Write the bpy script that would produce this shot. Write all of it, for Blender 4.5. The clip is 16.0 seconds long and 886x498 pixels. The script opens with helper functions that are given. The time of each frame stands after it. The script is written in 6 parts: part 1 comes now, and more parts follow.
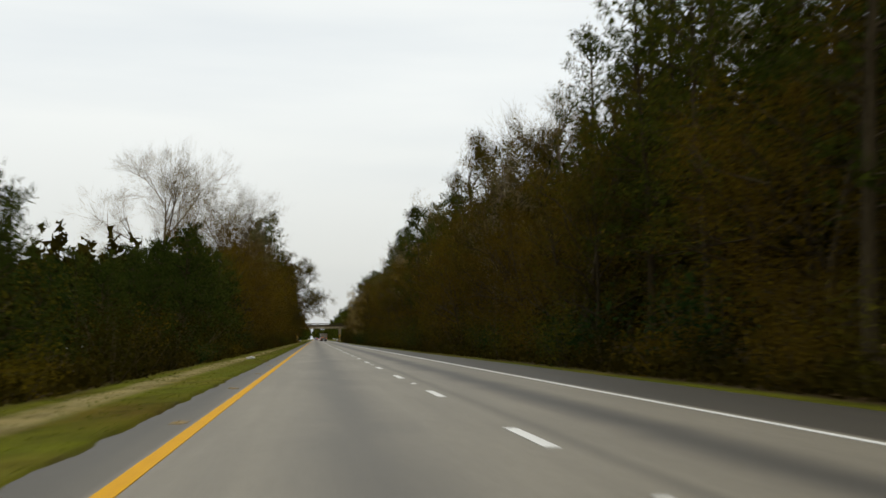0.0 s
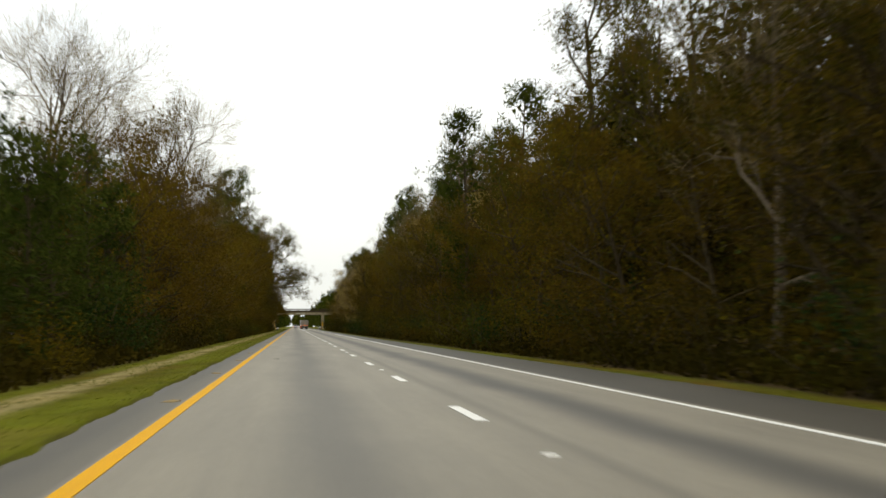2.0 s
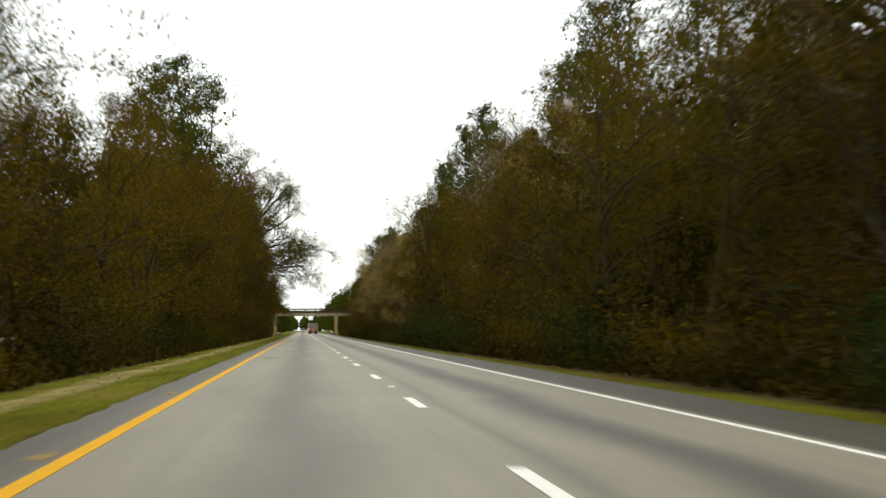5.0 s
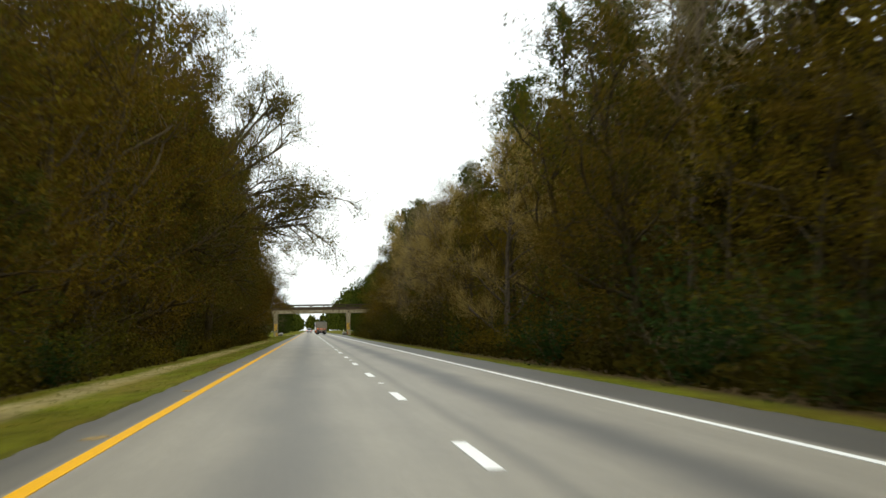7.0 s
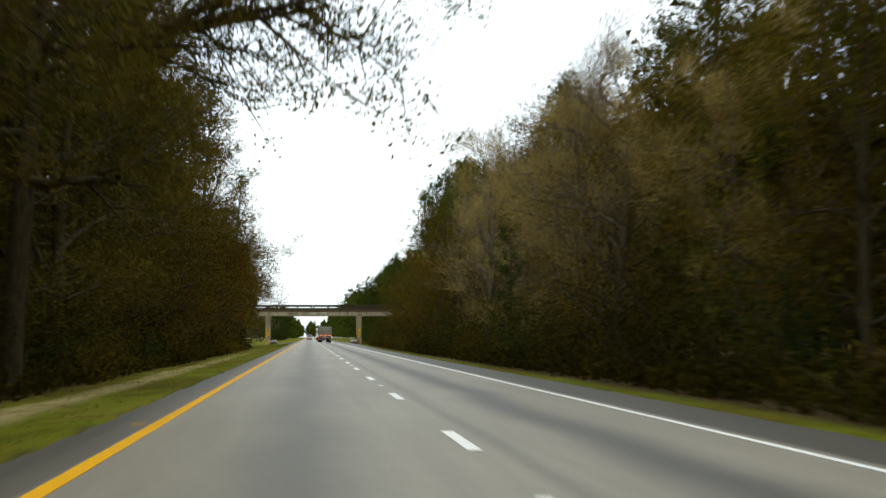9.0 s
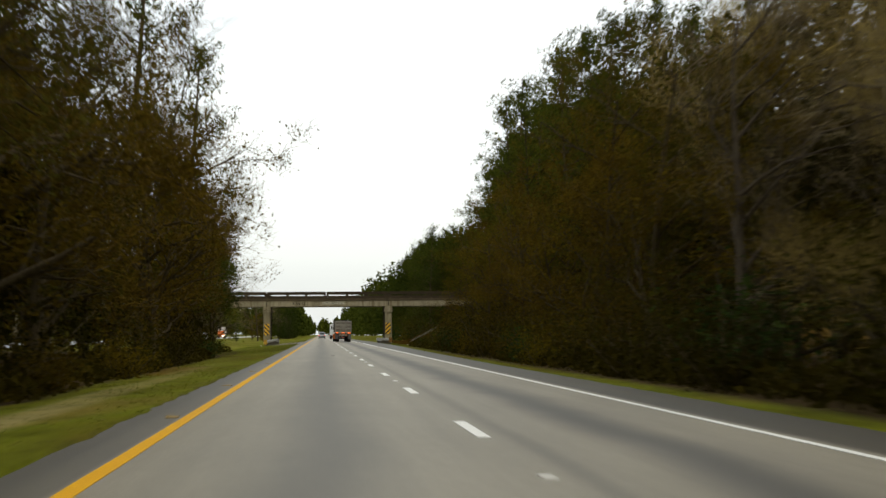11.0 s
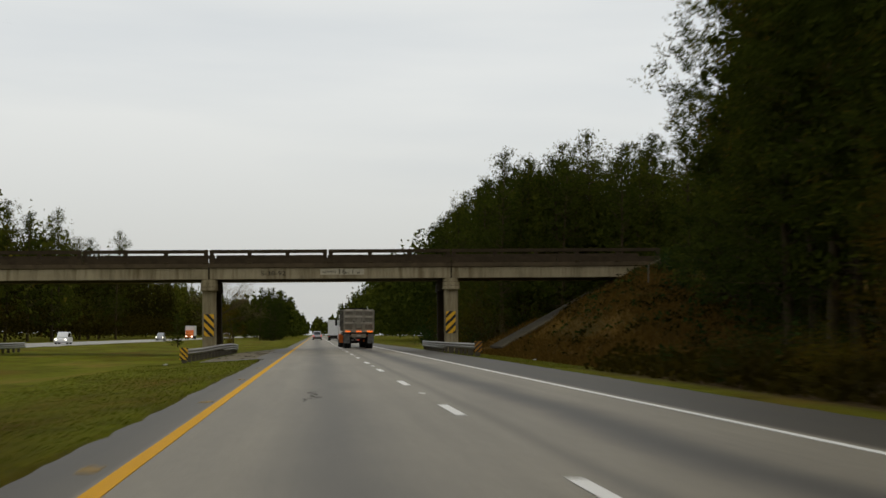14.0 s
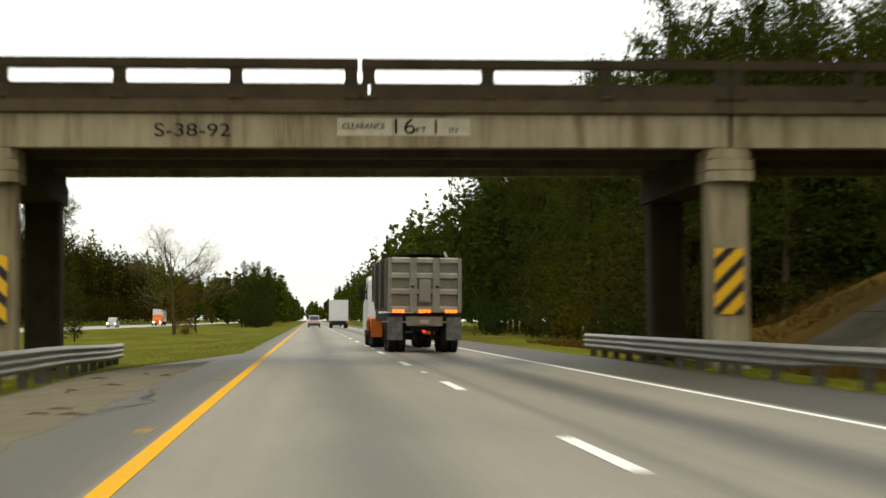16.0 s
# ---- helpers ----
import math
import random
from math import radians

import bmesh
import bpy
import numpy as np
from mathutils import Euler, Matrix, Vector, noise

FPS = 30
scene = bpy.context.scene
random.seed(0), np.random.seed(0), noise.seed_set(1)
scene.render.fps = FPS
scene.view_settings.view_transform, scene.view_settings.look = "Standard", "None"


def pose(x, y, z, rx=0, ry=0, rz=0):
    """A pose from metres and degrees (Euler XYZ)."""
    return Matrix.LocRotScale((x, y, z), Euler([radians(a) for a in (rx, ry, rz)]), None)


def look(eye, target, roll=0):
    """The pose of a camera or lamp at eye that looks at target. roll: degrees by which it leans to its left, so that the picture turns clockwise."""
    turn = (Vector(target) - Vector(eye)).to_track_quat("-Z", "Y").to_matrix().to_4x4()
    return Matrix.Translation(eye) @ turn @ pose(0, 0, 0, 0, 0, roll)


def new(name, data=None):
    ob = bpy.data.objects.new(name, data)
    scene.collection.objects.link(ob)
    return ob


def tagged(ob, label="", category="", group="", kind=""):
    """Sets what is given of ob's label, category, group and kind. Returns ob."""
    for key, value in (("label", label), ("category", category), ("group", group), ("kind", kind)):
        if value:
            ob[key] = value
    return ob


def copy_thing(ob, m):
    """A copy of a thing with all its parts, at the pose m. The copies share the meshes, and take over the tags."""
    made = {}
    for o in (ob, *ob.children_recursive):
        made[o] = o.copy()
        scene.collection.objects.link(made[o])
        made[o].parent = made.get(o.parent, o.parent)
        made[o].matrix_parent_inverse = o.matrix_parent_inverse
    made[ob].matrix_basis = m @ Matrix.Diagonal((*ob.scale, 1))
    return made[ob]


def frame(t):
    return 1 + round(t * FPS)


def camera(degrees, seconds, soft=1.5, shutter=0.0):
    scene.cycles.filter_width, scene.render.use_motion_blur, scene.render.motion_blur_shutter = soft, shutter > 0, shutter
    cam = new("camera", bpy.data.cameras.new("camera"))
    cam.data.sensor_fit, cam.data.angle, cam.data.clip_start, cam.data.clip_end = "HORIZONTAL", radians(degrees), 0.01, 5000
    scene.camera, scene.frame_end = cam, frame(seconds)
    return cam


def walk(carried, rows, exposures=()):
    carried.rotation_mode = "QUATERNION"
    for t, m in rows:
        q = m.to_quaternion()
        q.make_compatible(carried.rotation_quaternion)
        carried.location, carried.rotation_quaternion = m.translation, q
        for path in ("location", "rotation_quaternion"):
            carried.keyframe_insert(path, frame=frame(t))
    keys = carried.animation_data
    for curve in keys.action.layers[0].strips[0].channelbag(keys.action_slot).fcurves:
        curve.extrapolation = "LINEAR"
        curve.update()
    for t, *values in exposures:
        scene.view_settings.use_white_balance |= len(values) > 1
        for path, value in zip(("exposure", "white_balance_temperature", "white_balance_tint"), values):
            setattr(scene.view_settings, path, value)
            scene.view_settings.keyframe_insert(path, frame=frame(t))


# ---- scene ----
cam = camera(34.2, 16.0, soft=1.5, shutter=0.4)
PATH = [  # seconds, x, y, z, pitch, roll, yaw
    (0, -2.31, 0.00, 1.035, 3.61, -0.52, -5.07),
    (0.5, -2.25, 17.83, 1.080, 3.52, -0.12, -5.06),
    (1, -2.25, 35.22, 1.103, 3.34, -0.44, -5.24),
    (1.5, -2.27, 52.63, 1.086, 3.22, -0.80, -5.59),
    (2, -2.22, 70.11, 1.092, 3.14, -0.78, -5.87),
    (2.5, -2.14, 87.51, 1.117, 3.08, -1.00, -6.13),
    (3, -2.08, 104.16, 1.108, 3.14, -0.95, -6.14),
    (3.5, -2.02, 121.85, 1.091, 3.28, -1.11, -5.84),
    (6, -1.63, 210.67, 1.122, 3.28, -0.43, -5.31),
    (6.5, -1.62, 227.57, 1.177, 3.25, -0.26, -5.22),
    (7, -1.59, 245.48, 1.193, 3.22, -0.13, -5.29),
    (7.5, -1.67, 262.92, 1.164, 3.27, -0.67, -5.50),
    (8, -1.65, 281.10, 1.153, 3.25, -0.85, -5.65),
    (8.5, -1.65, 298.19, 1.121, 3.36, -0.97, -5.57),
    (9, -1.74, 315.89, 1.161, 3.56, -0.86, -5.29),
    (11.5, -1.92, 404.87, 1.160, 3.39, -0.51, -4.81),
    (12, -1.99, 422.07, 1.133, 3.34, -0.53, -4.88),
    (12.5, -1.99, 440.77, 1.125, 3.29, -1.15, -5.27),
    (13, -2.01, 458.00, 1.129, 3.35, -1.32, -5.48),
    (13.5, -2.09, 475.54, 1.123, 3.45, -1.18, -5.40),
    (14, -2.10, 493.12, 1.150, 3.42, -0.38, -5.06),
    (14.5, -2.24, 510.59, 1.138, 3.39, -0.74, -5.17),
    (15, -2.32, 528.60, 1.107, 3.17, -0.69, -5.37),
    (15.5, -2.33, 546.11, 1.112, 2.70, -0.62, -5.55),
    (16, -2.39, 564.44, 1.085, 2.85, -0.39, -5.29),
]
EXPOSURES = [  # seconds, stops, kelvin, tint
    (0.0, 0.10, 7650, 8.5), (1.5, 0.46, 7850, 7.5), (3.5, 0.72, 8000, 6), (7.0, 0.92, 7450, 4.5), (9.0, 0.88, 7050, 4), (11.5, 0.38, 7750, 7.5), (12.5, 0.18, 7550, 9), (13.0, 0.13, 7350, 9.5), (13.5, -0.12, 7450, 9.5),
    (14.0, -0.16, 7700, 9.5), (14.5, -0.15, 7800, 9.5), (15.0, -0.02, 7800, 9.5), (15.5, 0.08, 8000, 8), (16.0, 0.78, 8200, 6)]
walk(cam, [(t, pose(x, y, z, 90 + p, r, w)) for t, x, y, z, p, r, w in PATH], EXPOSURES)

# world: overcast sky over a wooded plain
world = bpy.data.worlds.new("overcast")
scene.world = world
world.use_nodes = True
wn, wl = world.node_tree.nodes, world.node_tree.links
wn.clear()
w_out, w_bg = wn.new("ShaderNodeOutputWorld"), wn.new("ShaderNodeBackground")
w_sky = wn.new("ShaderNodeTexSky")
w_sky.sky_type, w_sky.sun_disc = "NISHITA", False
w_sky.sun_elevation, w_sky.sun_rotation = radians(38), radians(200)
w_dim = wn.new("ShaderNodeVectorMath")
w_dim.operation, w_dim.inputs["Scale"].default_value = "SCALE", 0.09
w_co, w_map, w_noise, w_ramp = (wn.new(n) for n in ("ShaderNodeTexCoord", "ShaderNodeMapping", "ShaderNodeTexNoise", "ShaderNodeValToRGB"))
w_map.inputs["Scale"].default_value = (1.0, 1.0, 7.0)
w_noise.inputs["Scale"].default_value, w_noise.inputs["Detail"].default_value = 1.6, 5.0
w_ramp.color_ramp.elements[0].position, w_ramp.color_ramp.elements[1].position = 0.36, 0.62
w_ramp.color_ramp.elements[0].color, w_ramp.color_ramp.elements[1].color = (0.79, 0.90, 1.06, 1), (0.93, 1.03, 1.165, 1)
w_mix = wn.new("ShaderNodeMix")
w_mix.data_type = "RGBA"
w_mix.inputs[0].default_value = 0.88
w_sep, w_low, w_dull = wn.new("ShaderNodeSeparateXYZ"), wn.new("ShaderNodeMapRange"), wn.new("ShaderNodeVectorMath")
w_low.interpolation_type = "SMOOTHSTEP"
for socket, value in zip((1, 2, 3, 4), (-0.02, 0.20, 0.68, 1.0)):
    w_low.inputs[socket].default_value = value
w_dull.operation = "SCALE"
wl.new(w_sky.outputs[0], w_dim.inputs[0])
wl.new(w_co.outputs["Generated"], w_sep.inputs[0])
wl.new(w_sep.outputs[2], w_low.inputs[0])
wl.new(w_co.outputs["Generated"], w_map.inputs[0])
wl.new(w_map.outputs[0], w_noise.inputs["Vector"])
wl.new(w_noise.outputs["Fac"], w_ramp.inputs[0])
wl.new(w_dim.outputs[0], w_mix.inputs[6])
wl.new(w_ramp.outputs[0], w_mix.inputs[7])
wl.new(w_mix.outputs[2], w_dull.inputs[0])
wl.new(w_low.outputs[0], w_dull.inputs["Scale"])
wl.new(w_dull.outputs[0], w_bg.inputs["Color"])
w_bg.inputs["Strength"].default_value = 0.95
wl.new(w_bg.outputs[0], w_out.inputs[0])

sun = new("sun", bpy.data.lights.new("sun", "SUN"))
sun.data.energy, sun.data.angle, sun.data.color = 0.6, radians(25), (1.0, 0.96, 0.90)
sun.matrix_world = look((95, 285, 205), (0, 330, 0))

# ---- materials ----


def material(name, rough=0.8, metal=0.0, specular=0.4):
    m = bpy.data.materials.new(name)
    m.use_nodes = True
    b = m.node_tree.nodes["Principled BSDF"]
    b.inputs["Roughness"].default_value, b.inputs["Metallic"].default_value = rough, metal
    b.inputs["Specular IOR Level"].default_value = specular
    return m, m.node_tree.nodes, m.node_tree.links, b


def ramp(nodes, stops):
    r = nodes.new("ShaderNodeValToRGB")
    e = r.color_ramp.elements
    while len(e) < len(stops):
        e.new(0.5)
    for k, (p, c) in zip(e, stops):
        k.position, k.color = p, (*c, 1)
    return r


def noise_tex(nodes, links, scale, detail=4.0, stretch=(1, 1, 1), rough=0.55):
    co, mp, tx = nodes.new("ShaderNodeTexCoord"), nodes.new("ShaderNodeMapping"), nodes.new("ShaderNodeTexNoise")
    mp.inputs["Scale"].default_value = stretch
    tx.inputs["Scale"].default_value, tx.inputs["Detail"].default_value, tx.inputs["Roughness"].default_value = scale, detail, rough
    links.new(co.outputs["Object"], mp.inputs[0])
    links.new(mp.outputs[0], tx.inputs["Vector"])
    return tx.outputs["Fac"]


def mixed(nodes, links, kind, fac, a, b):
    m = nodes.new("ShaderNodeMix")
    m.data_type, m.blend_type = "RGBA", kind
    for socket, v in ((m.inputs[0], fac), (m.inputs[6], a), (m.inputs[7], b)):
        if isinstance(v, (int, float)):
            socket.default_value = v
        elif isinstance(v, tuple):
            socket.default_value = (*v, 1)
        else:
            links.new(v, socket)
    return m.outputs[2]


def bumped(nodes, links, b, height, strength, distance=0.02):
    n = nodes.new("ShaderNodeBump")
    n.inputs["Strength"].default_value, n.inputs["Distance"].default_value = strength, distance
    links.new(height, n.inputs["Height"])
    links.new(n.outputs[0], b.inputs["Normal"])


def plain(name, colour, rough=0.6, metal=0.0, dirt=0.35, scale=3.0, bump=0.0, dark=0.55):
    """A painted, cast or rubber surface with stains at two scales."""
    m, n, l, b = material(name, rough, metal, 0.4 if rough < 0.65 else 0.1)
    big, small = noise_tex(n, l, scale, 5), noise_tex(n, l, scale * 14, 3)
    r = ramp(n, [(0.35, tuple(c * dark for c in colour)), (0.6, colour)])
    l.new(big, r.inputs[0])
    c1 = mixed(n, l, "MIX", dirt, colour, r.outputs[0])
    r2 = ramp(n, [(0.3, (0.8, 0.8, 0.8)), (0.7, (1.08, 1.08, 1.08))])
    l.new(small, r2.inputs[0])
    l.new(mixed(n, l, "MULTIPLY", 0.8, c1, r2.outputs[0]), b.inputs["Base Color"])
    if bump:
        bumped(n, l, b, small, bump)
    return m


def streaked(name, colour, scale=1.0):
    """Cast concrete with long rain streaks, pale patches and fine pitting."""
    m, n, l, b = material(name, 0.88, 0.0, 0.1)
    run, patch, pit = noise_tex(n, l, 2.4 * scale, 6, (1, 1, 0.10), 0.65), noise_tex(n, l, 0.55 * scale, 5), noise_tex(n, l, 30, 3)
    r = ramp(n, [(0.32, tuple(c * k for c, k in zip(colour, (0.50, 0.46, 0.40)))), (0.50, tuple(c * 0.88 for c in colour)), (0.72, tuple(c * 1.12 for c in colour))])
    l.new(run, r.inputs[0])
    r2 = ramp(n, [(0.3, (0.72, 0.70, 0.66)), (0.65, (1.08, 1.08, 1.08))])
    l.new(patch, r2.inputs[0])
    r3 = ramp(n, [(0.3, (0.86, 0.86, 0.86)), (0.7, (1.06, 1.06, 1.06))])
    l.new(pit, r3.inputs[0])
    c = mixed(n, l, "MULTIPLY", 0.9, r.outputs[0], r2.outputs[0])
    l.new(mixed(n, l, "MULTIPLY", 0.8, c, r3.outputs[0]), b.inputs["Base Color"])
    bumped(n, l, b, pit, 0.25)
    return m


def lamp_glow(name, colour, power):
    m, n, l, b = material(name, 0.3)
    b.inputs["Base Color"].default_value = (*colour, 1)
    b.inputs["Emission Color"].default_value, b.inputs["Emission Strength"].default_value = (*colour, 1), power
    return m


def leaf_material(name, stops, translucent=0.25, tree_shift=0.35):
    """Foliage: colour varies from leaf to leaf and from tree to tree."""
    m, n, l, b = material(name, 0.9, 0.0, 0.02)
    geo, info = n.new("ShaderNodeNewGeometry"), n.new("ShaderNodeObjectInfo")
    add = n.new("ShaderNodeMath")
    add.operation = "MULTIPLY_ADD"
    l.new(info.outputs["Random"], add.inputs[0])
    add.inputs[1].default_value = tree_shift
    mul = n.new("ShaderNodeMath")
    mul.operation, mul.inputs[1].default_value = "MULTIPLY", 1 - tree_shift
    l.new(geo.outputs["Random Per Island"], mul.inputs[0])
    l.new(mul.outputs[0], add.inputs[2])
    r = ramp(n, stops)
    l.new(add.outputs[0], r.inputs[0])
    l.new(r.outputs[0], b.inputs["Base Color"])
    tr, mx = n.new("ShaderNodeBsdfTranslucent"), n.new("ShaderNodeMixShader")
    l.new(r.outputs[0], tr.inputs["Color"])
    mx.inputs[0].default_value = translucent
    l.new(b.outputs[0], mx.inputs[1])
    l.new(tr.outputs[0], mx.inputs[2])
    l.new(mx.outputs[0], n["Material Output"].inputs["Surface"])
    return m


def bark(name, a, c):
    m, n, l, b = material(name, 0.9, 0.0, 0.05)
    f = noise_tex(n, l, 5, 6, (3, 3, 0.5))
    r = ramp(n, [(0.35, a), (0.68, c)])
    l.new(f, r.inputs[0])
    info = n.new("ShaderNodeObjectInfo")
    r2 = ramp(n, [(0.0, (0.75, 0.75, 0.75)), (1.0, (1.2, 1.2, 1.2))])
    l.new(info.outputs["Random"], r2.inputs[0])
    l.new(mixed(n, l, "MULTIPLY", 1.0, r.outputs[0], r2.outputs[0]), b.inputs["Base Color"])
    bumped(n, l, b, f, 0.6)
    return m


M_PINE = leaf_material("pine_needles", [(0.0, (0.0187, 0.0276, 0.0041)), (0.5, (0.0419, 0.0534, 0.0069)), (0.9, (0.0806, 0.0833, 0.0110)), (1.0, (0.1551, 0.0868, 0.0153))], 0.25, 0.50)
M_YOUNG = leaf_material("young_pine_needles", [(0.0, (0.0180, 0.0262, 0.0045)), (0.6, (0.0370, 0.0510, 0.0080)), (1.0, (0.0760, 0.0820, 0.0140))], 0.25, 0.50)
M_BROWN = leaf_material("autumn_leaves", [(0.0, (0.0462, 0.0297, 0.0034)), (0.35, (0.0849, 0.0548, 0.0055)), (0.7, (0.1154, 0.0789, 0.0071)), (0.88, (0.0878, 0.0735, 0.0065)), (1.0, (0.1500, 0.0850, 0.0065))], 0.25, 0.72)
M_OLIVE = leaf_material("olive_leaves", [(0.0, (0.0260, 0.0236, 0.0031)), (0.5, (0.0534, 0.0473, 0.0053)), (0.85, (0.0757, 0.0666, 0.0071)), (1.0, (0.1154, 0.0895, 0.0075))], 0.25, 0.72)
M_TAN = leaf_material("pale_tan_leaves", [(0.0, (0.175, 0.122, 0.036)), (0.5, (0.285, 0.205, 0.064)), (1.0, (0.380, 0.295, 0.108))], 0.25, 0.60)
M_OAK = leaf_material("oak_leaves", [(0.0, (0.0339, 0.0314, 0.0056)), (0.5, (0.0677, 0.0611, 0.0098)), (0.85, (0.0931, 0.0826, 0.0126)), (1.0, (0.1439, 0.0991, 0.0113))], 0.25, 0.60)
M_TWIG = leaf_material("grey_twigs", [(0.0, (0.110, 0.082, 0.040)), (0.6, (0.185, 0.142, 0.074)), (1.0, (0.285, 0.230, 0.130))], 0.0)
M_TWIGB = leaf_material("brown_twigs", [(0.0, (0.0460, 0.0259, 0.0037)), (0.6, (0.0966, 0.0570, 0.0084)), (1.0, (0.1564, 0.0997, 0.0168))], 0.0)
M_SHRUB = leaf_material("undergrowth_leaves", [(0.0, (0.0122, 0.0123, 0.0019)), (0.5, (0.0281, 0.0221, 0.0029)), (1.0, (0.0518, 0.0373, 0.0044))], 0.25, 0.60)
M_GREEN = leaf_material("evergreen_leaves", [(0.0, (0.010, 0.021, 0.006)), (0.6, (0.022, 0.042, 0.009)), (1.0, (0.05, 0.072, 0.014))])
M_BARK = bark("dark_bark", (0.030, 0.022, 0.011), (0.074, 0.056, 0.030))
M_PALE = bark("pale_bark", (0.062, 0.047, 0.032), (0.15, 0.118, 0.082))
M_DEAD = bark("bleached_dead_wood", (0.17, 0.145, 0.11), (0.34, 0.30, 0.24))
M_CONCRETE = streaked("weathered_concrete", (0.335, 0.282, 0.182))
# Dark concrete: stained parapet parts, and painted shade on rear columns and cap beams.
M_STAIN_SHADE = plain("stained_and_shaded_concrete", (0.050, 0.036, 0.021), 0.9, dirt=0.7, scale=1.3, bump=0.3)
M_UNDERSHADE = plain("shade_dark_girder_concrete", (0.13, 0.105, 0.075), 0.9, dirt=0.6, scale=0.7, bump=0.2)
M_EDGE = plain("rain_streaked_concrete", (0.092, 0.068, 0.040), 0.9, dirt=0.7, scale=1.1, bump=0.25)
M_TAR = plain("tar_smear", (0.085, 0.078, 0.064), 0.7, dirt=0.3, scale=5)
M_PAVE = plain("weathered_slope_paving", (0.106, 0.088, 0.052), 0.9, dirt=0.6, scale=1.2, bump=0.3)
M_PLATE = plain("repainted_concrete_patch", (0.47, 0.42, 0.31), 0.8, dirt=0.4, scale=4)
M_GALV = plain("galvanised_steel", (0.27, 0.26, 0.235), 0.5, 0.6, dirt=0.5, scale=2.5, bump=0.1)
M_POST = plain("weathered_timber_post", (0.10, 0.087, 0.070), 0.9, dirt=0.6, scale=5, bump=0.4)
M_YWORN = plain("worn_orange_sheet", (0.40, 0.17, 0.015), 0.6, dirt=0.6, scale=7, dark=0.5)
M_YPAINT = plain("yellow_reflective_sheet", (0.78, 0.42, 0.02), 0.45, dirt=0.25, scale=6, dark=0.7)
M_BPAINT = plain("black_sheet", (0.012, 0.011, 0.010), 0.5, dirt=0.3, scale=6)
M_LETTER = plain("black_letter_paint", (0.018, 0.016, 0.014), 0.7, dirt=0.2, scale=6)
M_WHITE = plain("white_vehicle_paint", (0.72, 0.73, 0.73), 0.35, dirt=0.3, scale=1.5, dark=0.75)
M_ALU = plain("dull_aluminium", (0.33, 0.30, 0.245), 0.55, 0.25, dirt=0.55, scale=1.4, dark=0.6)
M_ALUD = plain("recessed_aluminium_sheet", (0.25, 0.222, 0.175), 0.6, 0.2, dirt=0.55, scale=1.7, dark=0.6)
M_SIDE = plain("dark_side_aluminium", (0.055, 0.053, 0.048), 0.45, 0.4, dirt=0.5, scale=1.2, dark=0.5)
M_STEEL = plain("black_chassis_steel", (0.028, 0.027, 0.026), 0.7, 0.2, dirt=0.5, scale=4)
M_RUBBER = plain("tyre_rubber", (0.022, 0.021, 0.020), 0.85, dirt=0.5, scale=8, bump=0.2)
M_FLAP = plain("dusty_mudflap_rubber", (0.17, 0.17, 0.165), 0.8, dirt=0.7, scale=5, dark=0.4)
M_RIM = plain("steel_rim", (0.40, 0.40, 0.40), 0.4, 0.7, dirt=0.5, scale=6)
M_ORANGE = plain("orange_paint", (0.72, 0.16, 0.02), 0.45, dirt=0.4, scale=3, dark=0.6)
M_TARP = plain("black_tarpaulin", (0.02, 0.02, 0.022), 0.75, dirt=0.5, scale=3, bump=0.3)
M_GLASS, _n, _l, _b = material("dark_car_glass", 0.08, 0.0, 0.6)
_b.inputs["Base Color"].default_value = (0.02, 0.024, 0.028, 1)
M_SILVER = plain("silver_car_paint", (0.36, 0.37, 0.38), 0.3, 0.5, dirt=0.2, scale=1.5, dark=0.8)
M_DARKCAR = plain("dark_grey_car_paint", (0.07, 0.065, 0.06), 0.35, 0.3, dirt=0.2, scale=1.5, dark=0.8)
M_RED = plain("dark_red_car_paint", (0.20, 0.03, 0.02), 0.35, 0.1, dirt=0.2, scale=1.5, dark=0.8)
M_AMBER = lamp_glow("amber_lamp", (1.0, 0.17, 0.02), 1.7)
M_TAIL = lamp_glow("red_tail_lamp", (0.9, 0.05, 0.02), 0.9)
M_HEAD = lamp_glow("headlamp", (1.0, 0.93, 0.8), 6.0)
M_PLATEBAR = plain("pale_plate", (0.5, 0.5, 0.46), 0.6, dirt=0.2, scale=6)
M_BIRDWHITE = plain("pale_litter", (0.45, 0.44, 0.42), 0.7, dirt=0.4, scale=8)


